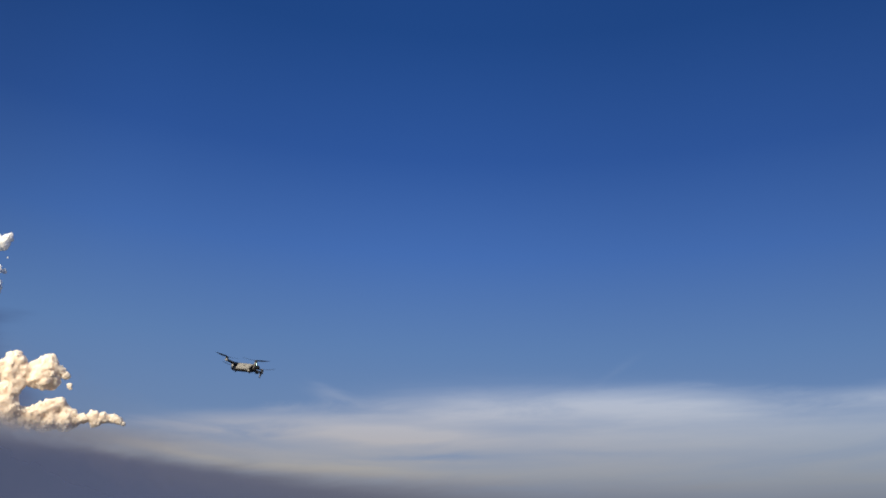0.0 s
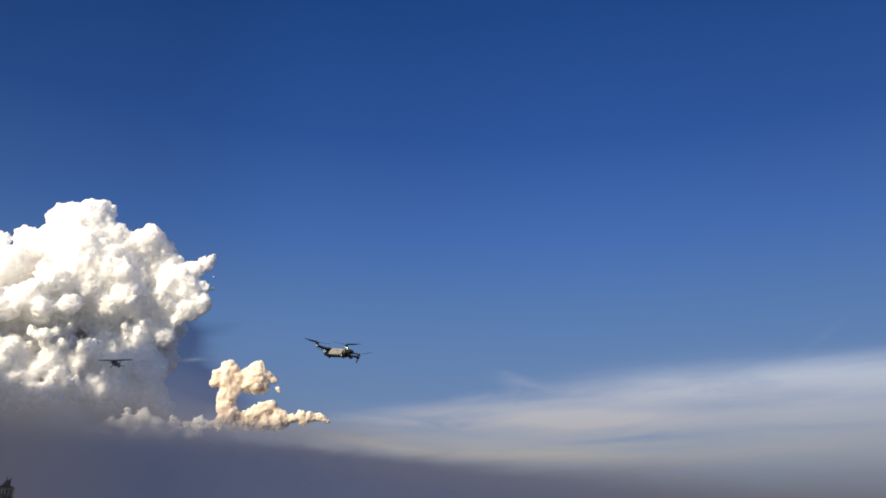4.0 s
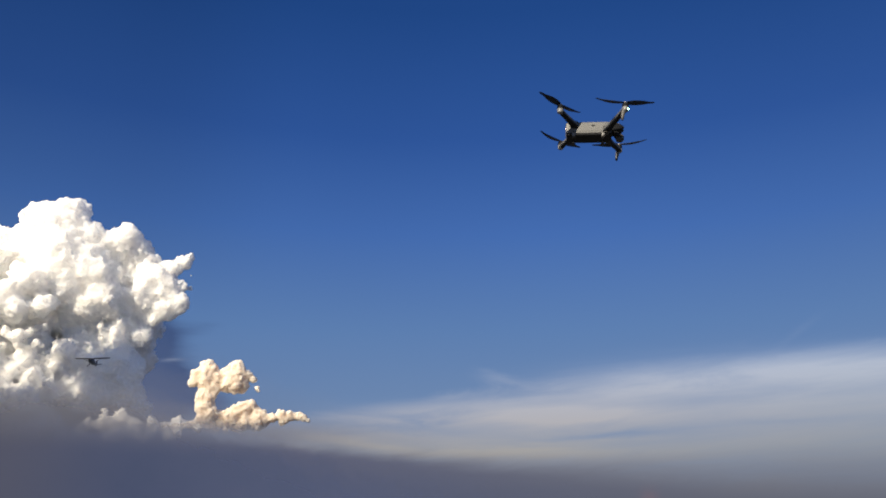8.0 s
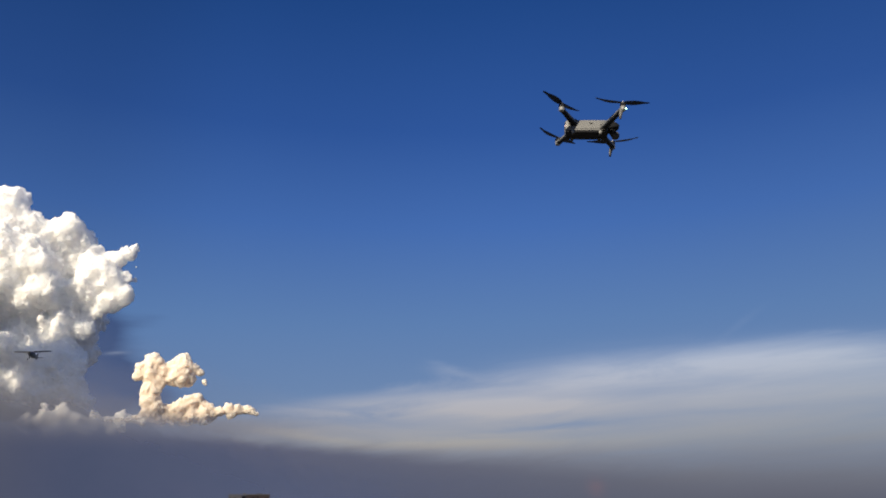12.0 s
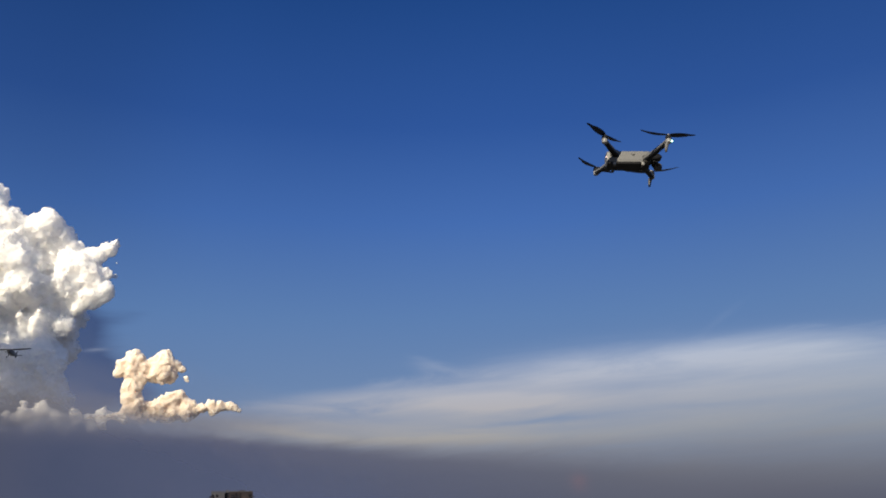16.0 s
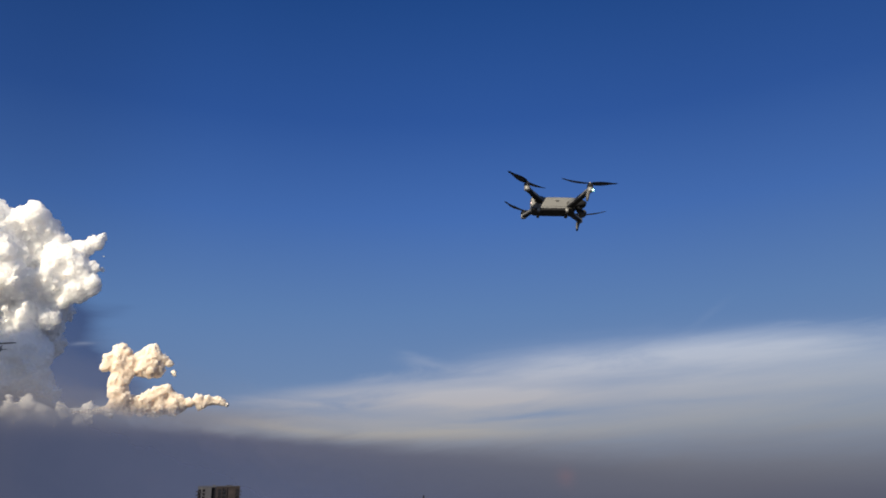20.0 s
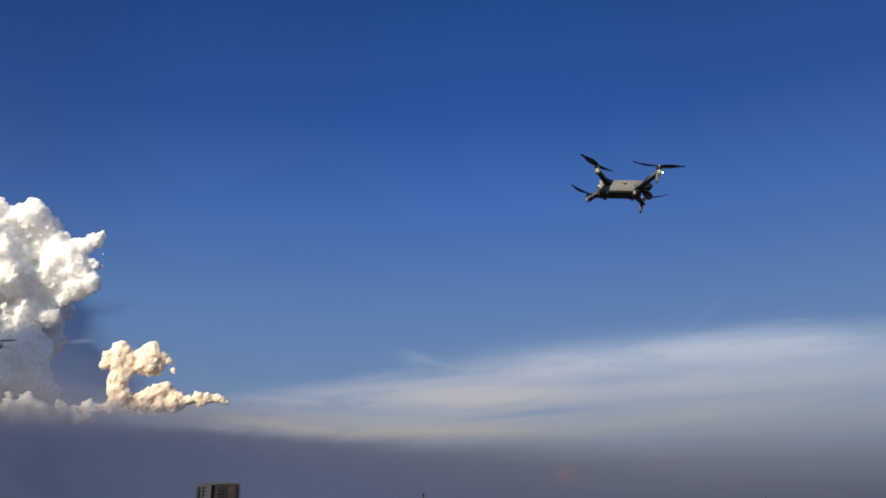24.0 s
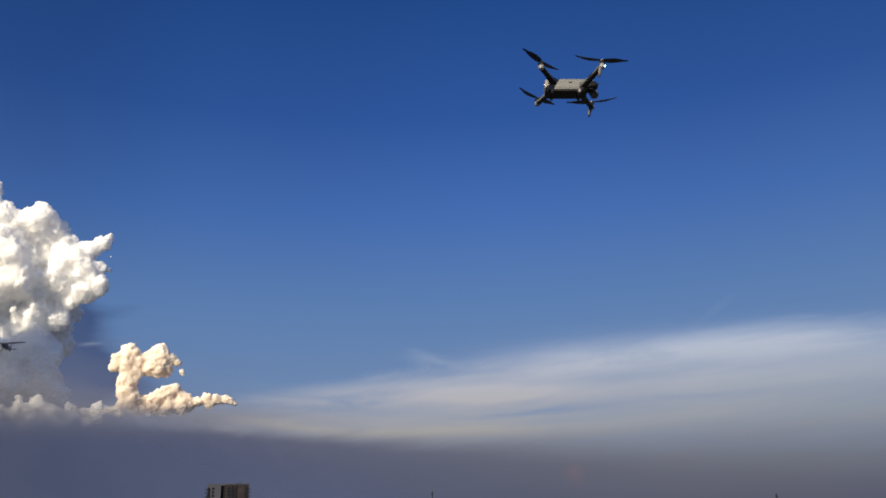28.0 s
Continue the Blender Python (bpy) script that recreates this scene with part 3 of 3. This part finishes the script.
# ---- far buildings ----
def window(parent, x, y, z, w, h, depth=0.25):
    """A window in a wall that faces -y, set back in its frame; its foot is at z."""
    bm = bmesh.new()
    for x0, x1, z0, z1 in ((x - w / 2, x + w / 2, z, z + 0.12), (x - w / 2, x + w / 2, z + h - 0.1, z + h),
                           (x - w / 2, x - w / 2 + 0.1, z + 0.12, z + h - 0.1), (x + w / 2 - 0.1, x + w / 2, z + 0.12, z + h - 0.1)):
        box(x0, x1, y - 0.06, y + depth, z0, z1, bm=bm)
    frame_ob = part("window", bm, STEEL, parent, smooth=False)
    part("pane", box(x - w / 2 + 0.1, x + w / 2 - 0.1, y + 0.05, y + 0.09, z + 0.12, z + h - 0.1), PANE, frame_ob, smooth=False)
    return frame_ob


def wall_with_holes(x0, x1, y, thick, z0, z1, holes):
    """A wall facing -y with rectangular openings (x0, x1, z0, z1)."""
    xs = sorted({x0, x1, *(h[0] for h in holes), *(h[1] for h in holes)})
    zs = sorted({z0, z1, *(h[2] for h in holes), *(h[3] for h in holes)})
    bm = bmesh.new()
    for xa, xb in zip(xs, xs[1:]):
        run = None
        for za, zb in zip(zs, zs[1:]):
            inside = any(h[0] <= xa and xb <= h[1] and h[2] <= za and zb <= h[3] for h in holes)
            if not inside:
                run = (run[0], zb) if run else (za, zb)
            if inside or zb == zs[-1]:
                if run:
                    box(xa, xb, y, y + thick, run[0], run[1], bm=bm)
                run = None
    return bm


def block_wing(thing, name, x0, x1, y, depth, height, columns, mat, storey=3.0, win=(1.8, 1.6)):
    holes = []
    for s in range(int(height // storey)):
        for cx in columns:
            holes.append((cx - win[0] / 2, cx + win[0] / 2, s * storey + 0.9, s * storey + 0.9 + win[1]))
    front = part(name, wall_with_holes(x0, x1, y, 0.5, 0, height, holes), mat, thing, smooth=False)
    part("side_wall", box(x0, x0 + 0.5, y + 0.5, y + depth, 0, height), mat, thing, smooth=False)
    part("side_wall", box(x1 - 0.5, x1, y + 0.5, y + depth, 0, height), mat, thing, smooth=False)
    part("back_wall", box(x0 + 0.5, x1 - 0.5, y + depth - 0.5, y + depth, 0, height), mat, thing, smooth=False)
    part("roof", box(x0 - 0.2, x1 + 0.2, y - 0.2, y + depth + 0.2, height, height + 0.35, 0.05), mat, thing, smooth=False)
    for h in holes:
        window(thing, (h[0] + h[1]) / 2, y, h[2], win[0], win[1])
    return front


def place(azimuth, distance):
    """A pose on the ground in that direction, facing the middle of the place."""
    a = radians(azimuth)
    return pose(distance * math.sin(a), distance * math.cos(a), 0, 0, 0, -azimuth)


def apartment_block():
    thing = empty("apartment_building", place(-9.78, 750.0), "grey and brown slab block of flats with rows of dark windows", "building")
    block_wing(thing, "wing_wall", -18.3, -6.6, 0.0, 14.0, 25.8, (-16.9, -13.2), CONCRETE, win=(2.3, 2.1))
    block_wing(thing, "wing_wall", -2.6, 17.8, 0.0, 14.0, 26.0, (0.4, 4.4, 15.6), BROWN_WALL, win=(3.0, 2.1))
    block_wing(thing, "link_wall", -6.6, -2.6, 2.5, 10.0, 25.4, (-4.6,), DARK_WALL, win=(2.6, 2.1))
    for x0, x1 in ((-18.3, -6.6), (-2.6, 17.8)):
        part("parapet", box(x0, x1, -0.05, 0.2, 26.35, 27.1, 0.04), CONCRETE, thing, smooth=False)
    for x in (2.4, 6.4):
        part("pier", box(x - 0.4, x + 0.4, -0.9, -0.02, 0, 25.6, 0.05), BROWN_WALL, thing, smooth=False)
    for s in range(8):
        for x, w in ((-18.1, 1.9), (0.4, 1.6), (4.4, 1.6), (17.4, 2.0)):
            b = part("balcony", box(x - w, x + w, -1.3, -0.02, s * 3.0 + 0.6, s * 3.0 + 0.8), CONCRETE, thing, smooth=False)
            part("rail", box(x - w, x + w, -1.3, -1.22, s * 3.0 + 0.8, s * 3.0 + 1.6), DARK_WALL, b, smooth=False)
    part("stair_house", box(-6.1, -3.1, 5.0, 9.0, 25.75, 28.0, 0.05), CONCRETE, thing, smooth=False)
    part("lift_house", box(6.0, 11.0, 5.0, 10.0, 26.35, 27.7, 0.05), BROWN_WALL, thing, smooth=False)


def tower_block():
    thing = empty("tower_building", place(-29.78, 900.0), "dark grey narrow tower with pale top panels and a stepped crown", "building")
    z = 34.0
    block_wing(thing, "tower_wall", -9.3, 9.3, 0.0, 16.0, z, (-6.6, -2.4, 2.4, 6.6), GREY_WALL)
    for x in (-9.0, -4.5, 0.0, 4.5, 9.0):
        part("pilaster", box(x - 0.3, x + 0.3, -0.5, -0.02, 0, z - 6.5, 0.05), GREY_WALL, thing, smooth=False)
    for x, w, low in ((-8.6, 0.6, 6.4), (-1.3, 0.75, 5.6), (1.3, 0.75, 6.2), (8.7, 0.55, 7.4)):
        part("top_panel", box(x - w, x + w, -0.75, -0.02, z - low, z - 0.9, 0.06), CONCRETE, thing, "pale panel below the roof", smooth=False)
    for x0, x1 in ((-9.3, -6.4), (6.2, 9.3)):
        part("roof_edge", box(x0, x1, -0.15, 0.5, z + 0.36, z + 1.1, 0.05), GREY_WALL, thing, smooth=False)
    part("crown_base", box(-6.2, 7.4, 2.5, 13.0, z + 0.36, z + 2.2, 0.1), DARK_WALL, thing, smooth=False)
    part("crown", loft([((0.6, 7.5, z + 2.2), (1, 0, 0), (0, 1, 0), 4.2, 3.6, 10), ((1.6, 7.5, z + 4.4), (1, 0, 0), (0, 1, 0), 3.2, 3.6, 10),
                        ((2.6, 7.5, z + 7.6), (1, 0, 0), (0, 1, 0), 2.2, 3.4, 10)], 24), DARK_WALL, thing, "dark crown sloping on one side", smooth=False)
    for x0, x1, top in ((0.6, 1.5, 9.4), (2.2, 3.0, 8.8), (3.9, 4.8, 9.6)):
        part("crown_fin", box(x0, x1, 4.2, 10.8, z + 7.6, z + top, 0.06), DARK_WALL, thing, smooth=False)
    for x, top in ((1.0, 11.4), (4.4, 10.8)):
        part("roof_mast", lathe([(0.3, z + 8.8), (0.25, z + (8.8 + top) / 2), (0.16, z + top)], 8, Matrix.Translation((x, 7.0, 0))), STEEL, thing)


def mast(azimuth, distance, height, label):
    thing = empty("lattice_mast", place(azimuth, distance), label, "mast", "far masts")
    for k in range(3):
        a = 2 * math.pi * k / 3
        part("leg", loft([((0.7 * math.cos(a), 0.7 * math.sin(a), 0), (1, 0, 0), (0, 1, 0), 0.2, 0.2, 2),
                          ((0.4 * math.cos(a), 0.4 * math.sin(a), height - 3), (1, 0, 0), (0, 1, 0), 0.16, 0.16, 2)], 8), STEEL, thing)
    for s in range(int(height - 3)):
        r = 0.7 - 0.3 * (s + 0.5) / (height - 3)
        bm = bmesh.new()
        for k in range(3):
            a, b = 2 * math.pi * k / 3, 2 * math.pi * (k + 1) / 3
            p, q = Vector((r * math.cos(a), r * math.sin(a), s + 0.2)), Vector((r * math.cos(b), r * math.sin(b), s + 0.95))
            loft([(p, (0, 0, 1), (q - p).cross(Vector((0, 0, 1))).normalized(), 0.09, 0.09, 2),
                  (q, (0, 0, 1), (q - p).cross(Vector((0, 0, 1))).normalized(), 0.09, 0.09, 2)], 6, bm)
        part("brace", bm, STEEL, thing)
    part("aerial", lathe([(0.65, height - 3.2), (0.65, height - 1.4), (0.3, height - 1.2), (0.2, height)], 10), STEEL, thing)


apartment_block()
tower_block()
mast(4.3, 600.0, 14.3, "thin dark lattice mast against the grey cloud bank")
mast(27.45, 600.0, 6.9, "short dark mast low on the horizon")


# ---- the quadcopter ----
def propeller(parent, at, turn, sense, radius=0.108):
    hub = part("propeller_hub", lathe([(0.0065, 0.0), (0.0075, 0.002), (0.0075, 0.005), (0.004, 0.0075), (0.001, 0.008)], 16), METAL, parent)
    hub.location = at
    for side in (0, 180):
        c, rows = Euler((0, 0, radians(turn + side))).to_matrix(), []
        for s in range(13):
            q = s / 12
            r = 0.006 + (radius - 0.006) * q
            chord = 0.5 * (0.011 + 0.016 * math.sin(math.pi * min(1, q * 1.15 + 0.12)) ** 0.8) * (1 if q < 0.9 else max(0.12, math.sqrt(max(0, 1 - ((q - 0.9) / 0.1) ** 2))))
            tw = radians(sense * (13 - 8 * q))
            ax = Vector((0, math.cos(tw), math.sin(tw)))
            ay = Vector((0, -math.sin(tw), math.cos(tw)))
            mid = Vector((r, sense * 0.004 * math.sin(q * 3.0), 0.004 + 0.010 * q * q))
            rows.append((c @ mid, c @ ax, c @ ay, chord, 0.0011 * (1.4 - q), 2.2))
        bl = part("blade", loft(rows, 12), BLADE, parent)
        bl.location = at


def arm(drone, hinge, tip, front, right, turn, sense):
    """A folding arm from its hinge out to the motor, with all that it carries."""
    h, q = Vector(hinge), Vector(tip)
    d = (q - h).normalized()
    side = d.cross(Vector((0, 0, 1))).normalized()
    up = side.cross(d)
    rows = [(h - d * 0.010, side, up, 0.010, 0.009, 4), (h, side, up, 0.0125, 0.0105, 4), (h.lerp(q, 0.3), side, up, 0.0098, 0.0090, 4),
            (h.lerp(q, 0.75), side, up, 0.0082, 0.0076, 4), (q, side, up, 0.0098, 0.0080, 3), (q + d * 0.009, side, up, 0.0065, 0.0065, 2.4)]
    shell = part("arm", loft(rows, 28), SHELL, drone, flat=True)
    part("under_strip", loft([(c - up * (hh * 0.55), s, u, w * 1.04, hh * 0.62, 4) for c, s, u, w, hh, _ in rows[1:5]], 16), BLACK, shell, "black underside strip of the arm")
    part("hinge_cap", lathe([(0.0118, -0.014), (0.0125, -0.012), (0.0125, 0.012), (0.011, 0.0145), (0.004, 0.015)], 20, Matrix.Translation(h)), RUBBER if front else BLACK, shell)
    part("motor_mount", lathe([(0.0090, -0.010), (0.0108, -0.008), (0.0114, 0.003), (0.0110, 0.005)], 24, Matrix.Translation(q)), SHELL_LIGHT, shell)
    part("motor_bell", lathe([(0.0106, 0.005), (0.0112, 0.0065), (0.0112, 0.0165), (0.0090, 0.0195), (0.004, 0.020)], 24, Matrix.Translation(q)), BLACK, shell, "black motor bell")
    propeller(shell, q + Vector((0, 0, 0.020)), turn, sense)
    if front:
        foot = q + Vector((-0.006, 0.0, -0.010))
        part("landing_leg", loft([(foot, (1, 0, 0), (0, 1, 0), 0.0085, 0.0075, 3), (foot + Vector((-0.003, 0, -0.013)), (1, 0, 0), (0, 1, 0), 0.0068, 0.006, 3),
                                  (foot + Vector((-0.005, 0, -0.028)), (1, 0, 0), (0, 1, 0), 0.005, 0.0048, 2.5)], 16), SHELL_DARK, shell)
        part("leg_tip", loft([(foot + Vector((-0.005, 0, -0.0275)), (1, 0, 0), (0, 1, 0), 0.0054, 0.0052, 2.5),
                              (foot + Vector((-0.0055, 0, -0.036)), (1, 0, 0), (0, 1, 0), 0.0038, 0.0036, 2)], 14), RUBBER, shell, "black rubber tip")
        if right:
            part("signal_light", lathe([(0.0029, 0.0), (0.0027, 0.0016), (0.0012, 0.0024)], 14, Matrix.Translation(q + Vector((0.010, -0.0085, -0.006))) @ pose(0, 0, 0, 120, 0, 30)),
                 GREEN_LIGHT, shell, "lit green signal light")
    return shell


def quadcopter(m):
    drone = empty("quadcopter_drone", m, "grey folding quadcopter drone with dark propellers hovering in the sky", "drone")
    c = 0.024
    # the shell: tail, middle, neck and nose
    rows = [(-0.103, 0.020, -0.018, 0.010, 0.004), (-0.099, 0.029, -0.027, 0.0165, 0.005), (-0.088, 0.0318, -0.0325, 0.0165, 0.005), (-0.045, 0.0325, -0.0335, 0.0172, 0.005),
            (0.030, 0.0325, -0.0335, 0.0172, 0.005), (0.056, 0.0318, -0.0325, 0.0168, 0.005), (0.063, 0.030, -0.029, 0.0175, 0.005), (0.066, 0.027, -0.025, 0.016, 0.004)]
    part("body", hull_x(rows, c - 0.0035), SHELL, drone, flat=True)
    part("battery_cover", along_x([(-0.092, 0.018, 0.011, 0.0165, 5), (-0.086, 0.024, 0.013, 0.0195, 6), (0.02, 0.024, 0.014, 0.0200, 6), (0.03, 0.018, 0.014, 0.0185, 5)], 24, c), BLACK, drone)
    part("belly_tray", hull_x([(-0.099, 0.028, -0.034, -0.024, 0.003), (-0.088, 0.0324, -0.038, -0.0265, 0.003), (-0.045, 0.0331, -0.039, -0.0275, 0.003),
                               (0.030, 0.0331, -0.039, -0.0275, 0.003), (0.056, 0.0324, -0.038, -0.0265, 0.003), (0.067, 0.026, -0.034, -0.022, 0.003)], c - 0.0035), BLACK, drone, "black underside tray", flat=True)
    for x in (-0.060, -0.045, -0.030, 0.010):
        part("vent_slot", box(x, x + 0.009, c - 0.016, c + 0.016, -0.0397, -0.0385, 0.0003, 1), BLACK, drone)
    for y in (c - 0.012, c + 0.012):
        part("downward_sensor", lathe([(0.0042, -0.0408), (0.0046, -0.0392), (0.0046, -0.037)], 16, Matrix.Translation((0.034, y, 0))), GLASS_DARK, drone)
    for x in (-0.072, 0.036):
        for y in (c - 0.033, c + 0.024):
            f = part("belly_foot", loft([((x, y, -0.031), (1, 0, 0), (0, 1, 0), 0.0060, 0.0052, 5), ((x, y, -0.042), (1, 0, 0), (0, 1, 0), 0.0054, 0.0046, 4)], 16), SHELL_LIGHT, drone)
            part("foot_pad", loft([((x, y, -0.0418), (1, 0, 0), (0, 1, 0), 0.0064, 0.0054, 3), ((x, y, -0.0465), (1, 0, 0), (0, 1, 0), 0.005, 0.0044, 2.5)], 16), RUBBER, f)
    # side marks: a small dark emblem, a seam and a vent on either flank
    for s in (-1, 1):
        y = c - 0.0035 + s * 0.0327
        part("emblem", loft([((-0.0075, y, 0.0022), (0, 0, 1), (0, 1, 0), 0.0012, 0.0006, 3), ((-0.004, y, 0.0010), (0, 0, 1), (0, 1, 0), 0.0028, 0.0006, 3), ((0.0, y, -0.0012), (0, 0, 1), (0, 1, 0), 0.0026, 0.0006, 3),
                             ((0.004, y, 0.0010), (0, 0, 1), (0, 1, 0), 0.0028, 0.0006, 3), ((0.0075, y, 0.0022), (0, 0, 1), (0, 1, 0), 0.0012, 0.0006, 3)], 12), BLACK, drone, "small dark emblem")
        part("side_seam", box(-0.082, 0.056, y - 0.0004, y + 0.0004, -0.0225, -0.0219), BLACK, drone)
        part("side_vent", box(-0.088, -0.080, c - 0.0035 + s * 0.0322 - 0.0004, c - 0.0035 + s * 0.0322 + 0.0004, -0.006, 0.010, 0.0002, 1), RUBBER, drone)
    part("tail_light", lathe([(0.0036, 0.0), (0.0032, 0.002), (0.0015, 0.003)], 14, Matrix.Translation((-0.099, c - 0.026, -0.006)) @ pose(0, 0, 0, 0, -115, 20)), WARM_LIGHT, drone, "lit red tail light")
    # the nose and the camera that hangs under it
    part("nose", along_x([(0.064, 0.029, -0.021, 0.0155, 5), (0.078, 0.028, -0.016, 0.0165, 5), (0.096, 0.026, -0.012, 0.0155, 4.5), (0.106, 0.022, -0.008, 0.0115, 3.5)], 28, c), BLACK, drone, "dark nose above the camera")
    part("nose_cap", along_x([(0.066, 0.024, 0.0148, 0.0175, 5), (0.080, 0.024, 0.0155, 0.0185, 5), (0.098, 0.020, 0.0135, 0.0165, 4)], 24, c), SHELL, drone)
    part("nose_face", along_x([(0.104, 0.019, -0.006, 0.0105, 4), (0.110, 0.018, -0.005, 0.0105, 4), (0.112, 0.014, -0.003, 0.008, 3)], 20, c), BLACK, drone)
    for y in (c - 0.011, c + 0.011):
        part("front_sensor", lathe([(0.0045, 0.0), (0.0045, 0.0022), (0.003, 0.003)], 14, Matrix.Translation((0.111, y, 0.003)) @ pose(0, 0, 0, 0, 90, 0)), GLASS_DARK, drone)
    yoke = part("gimbal_yoke", loft([((0.080, c, -0.012), (0, 1, 0), (1, 0, 0), 0.017, 0.010, 3), ((0.083, c, -0.022), (0, 1, 0), (1, 0, 0), 0.021, 0.007, 3),
                                     ((0.088, c, -0.026), (0, 1, 0), (1, 0, 0), 0.022, 0.005, 3)], 20), BLACK, drone)
    for s in (-1, 1):
        part("yoke_arm", loft([((0.086, c + s * 0.020, -0.022), (1, 0, 0), (0, 1, 0), 0.007, 0.003, 3), ((0.096, c + s * 0.020, -0.036), (1, 0, 0), (0, 1, 0), 0.008, 0.003, 3)], 14), BLACK, yoke)
    ball = part("camera_ball", loft([((0.084, c, -0.036), (0, 1, 0), (0, 0, 1), 0.010, 0.009, 2.6), ((0.089, c, -0.036), (0, 1, 0), (0, 0, 1), 0.0155, 0.014, 3),
                                     ((0.104, c, -0.036), (0, 1, 0), (0, 0, 1), 0.0155, 0.0145, 3), ((0.110, c, -0.036), (0, 1, 0), (0, 0, 1), 0.012, 0.011, 2.6)], 24), RUBBER, drone, "dark grey stabilised camera")
    part("lens", lathe([(0.0088, 0.0), (0.0088, 0.004), (0.007, 0.0046)], 20, Matrix.Translation((0.109, c, -0.036)) @ pose(0, 0, 0, 0, 90, 0)), GLASS_DARK, ball)
    # arms: rear pair carried higher, front pair lower and wider
    arm(drone, (-0.066, c - 0.030, 0.004), (-0.121, c - 0.136, 0.010), False, True, 46, 1)
    arm(drone, (-0.066, c + 0.030, 0.004), (-0.123, c + 0.136, 0.002), False, False, 44, -1)
    arm(drone, (0.047, c - 0.032, -0.018), (0.109, c - 0.163, -0.004), True, True, 12, -1)
    arm(drone, (0.050, c + 0.030, -0.018), (0.106, c + 0.163, -0.002), True, False, -11, 1)
    return drone


quadcopter(pose(0, 0, 3.0, 0, 3.0, -9.0))


# ---- the light aircraft ----
def light_aircraft(m):
    thing = empty("light_aircraft", m, "small dark high-wing aircraft with fixed wheels flying far off", "aircraft")
    part("fuselage", along_x([(3.2, 0.25, -0.25, 0.35, 2.2), (2.8, 0.45, -0.45, 0.5, 2.6), (1.6, 0.55, -0.6, 0.6, 3), (0.8, 0.58, -0.6, 1.15, 3), (-0.8, 0.56, -0.6, 1.15, 3),
                              (-2.0, 0.4, -0.35, 0.75, 2.6), (-4.6, 0.12, 0.1, 0.5, 2.2)], 24), PLANE_PAINT, thing)
    for s in (-1, 1):
        part("wing", loft([((0.2, s * 0.5, 1.15), (1, 0, 0), (0, 0, 1), 0.82, 0.11, 2.2), ((0.2, s * 3.0, 1.22), (1, 0, 0), (0, 0, 1), 0.80, 0.10, 2.2),
                           ((0.15, s * 5.4, 1.30), (1, 0, 0), (0, 0, 1), 0.58, 0.06, 2.2), ((0.1, s * 5.55, 1.31), (1, 0, 0), (0, 0, 1), 0.4, 0.03, 2.2)], 16), PLANE_PAINT, thing)
        part("wing_strut", loft([((0.3, s * 0.55, -0.35), (1, 0, 0), (0, 0, 1), 0.09, 0.04, 2), ((0.3, s * 2.7, 1.14), (1, 0, 0), (0, 0, 1), 0.09, 0.04, 2)], 10), PLANE_PAINT, thing)
        part("tailplane", loft([((-4.3, s * 0.05, 0.4), (1, 0, 0), (0, 0, 1), 0.55, 0.05, 2.2), ((-4.4, s * 1.7, 0.4), (1, 0, 0), (0, 0, 1), 0.38, 0.03, 2.2)], 14), PLANE_PAINT, thing)
        leg = part("gear_leg", loft([((0.1, s * 0.4, -0.5), (1, 0, 0), (0, 1, 0), 0.1, 0.05, 2), ((0.1, s * 1.2, -1.15), (1, 0, 0), (0, 1, 0), 0.07, 0.04, 2)], 10), STEEL, thing)
        part("wheel", lathe([(0.14, -0.1), (0.27, -0.08), (0.29, 0.0), (0.27, 0.08), (0.14, 0.1)], 20, Matrix.Translation((0.1, s * 1.3, -1.2)) @ pose(0, 0, 0, 90, 0, 0)), RUBBER, leg)
    leg = part("gear_leg", loft([((2.4, 0, -0.4), (1, 0, 0), (0, 1, 0), 0.07, 0.07, 2), ((2.5, 0, -1.1), (1, 0, 0), (0, 1, 0), 0.05, 0.05, 2)], 10), STEEL, thing)
    part("wheel", lathe([(0.12, -0.09), (0.23, -0.07), (0.25, 0.0), (0.23, 0.07), (0.12, 0.09)], 20, Matrix.Translation((2.5, 0, -1.2)) @ pose(0, 0, 0, 90, 0, 0)), RUBBER, leg)
    part("fin", loft([((-4.0, 0, 0.4), (1, 0, 0), (0, 1, 0), 0.75, 0.06, 2.2), ((-4.6, 0, 1.9), (1, 0, 0), (0, 1, 0), 0.4, 0.04, 2.2)], 14), PLANE_PAINT, thing)
    part("windscreen", loft([((1.3, 0, 0.62), (0, 1, 0), (1, 0, 0), 0.5, 0.2, 3), ((0.95, 0, 1.08), (0, 1, 0), (1, 0, 0), 0.48, 0.12, 3)], 16), GLASS_DARK, thing)
    part("spinner", lathe([(0.2, 0.0), (0.16, 0.15), (0.02, 0.3)], 16, Matrix.Translation((3.2, 0, 0.05)) @ pose(0, 0, 0, 0, 90, 0)), STEEL, thing)
    for a in (25, 205):
        part("propeller_blade", loft([((3.25, 0.1 * math.cos(radians(a)), 0.05 + 0.1 * math.sin(radians(a))), (0.3, -math.sin(radians(a)), math.cos(radians(a))), (1, 0, 0), 0.09, 0.03, 2),
                                      ((3.25, 0.95 * math.cos(radians(a)), 0.05 + 0.95 * math.sin(radians(a))), (0.3, -math.sin(radians(a)), math.cos(radians(a))), (1, 0, 0), 0.06, 0.02, 2)], 10), STEEL, thing)
    return thing


light_aircraft(pose(-114.7, 248.1, 52.4, 0, 0, -85) @ pose(0, 0, 0, 3, -3, 0))
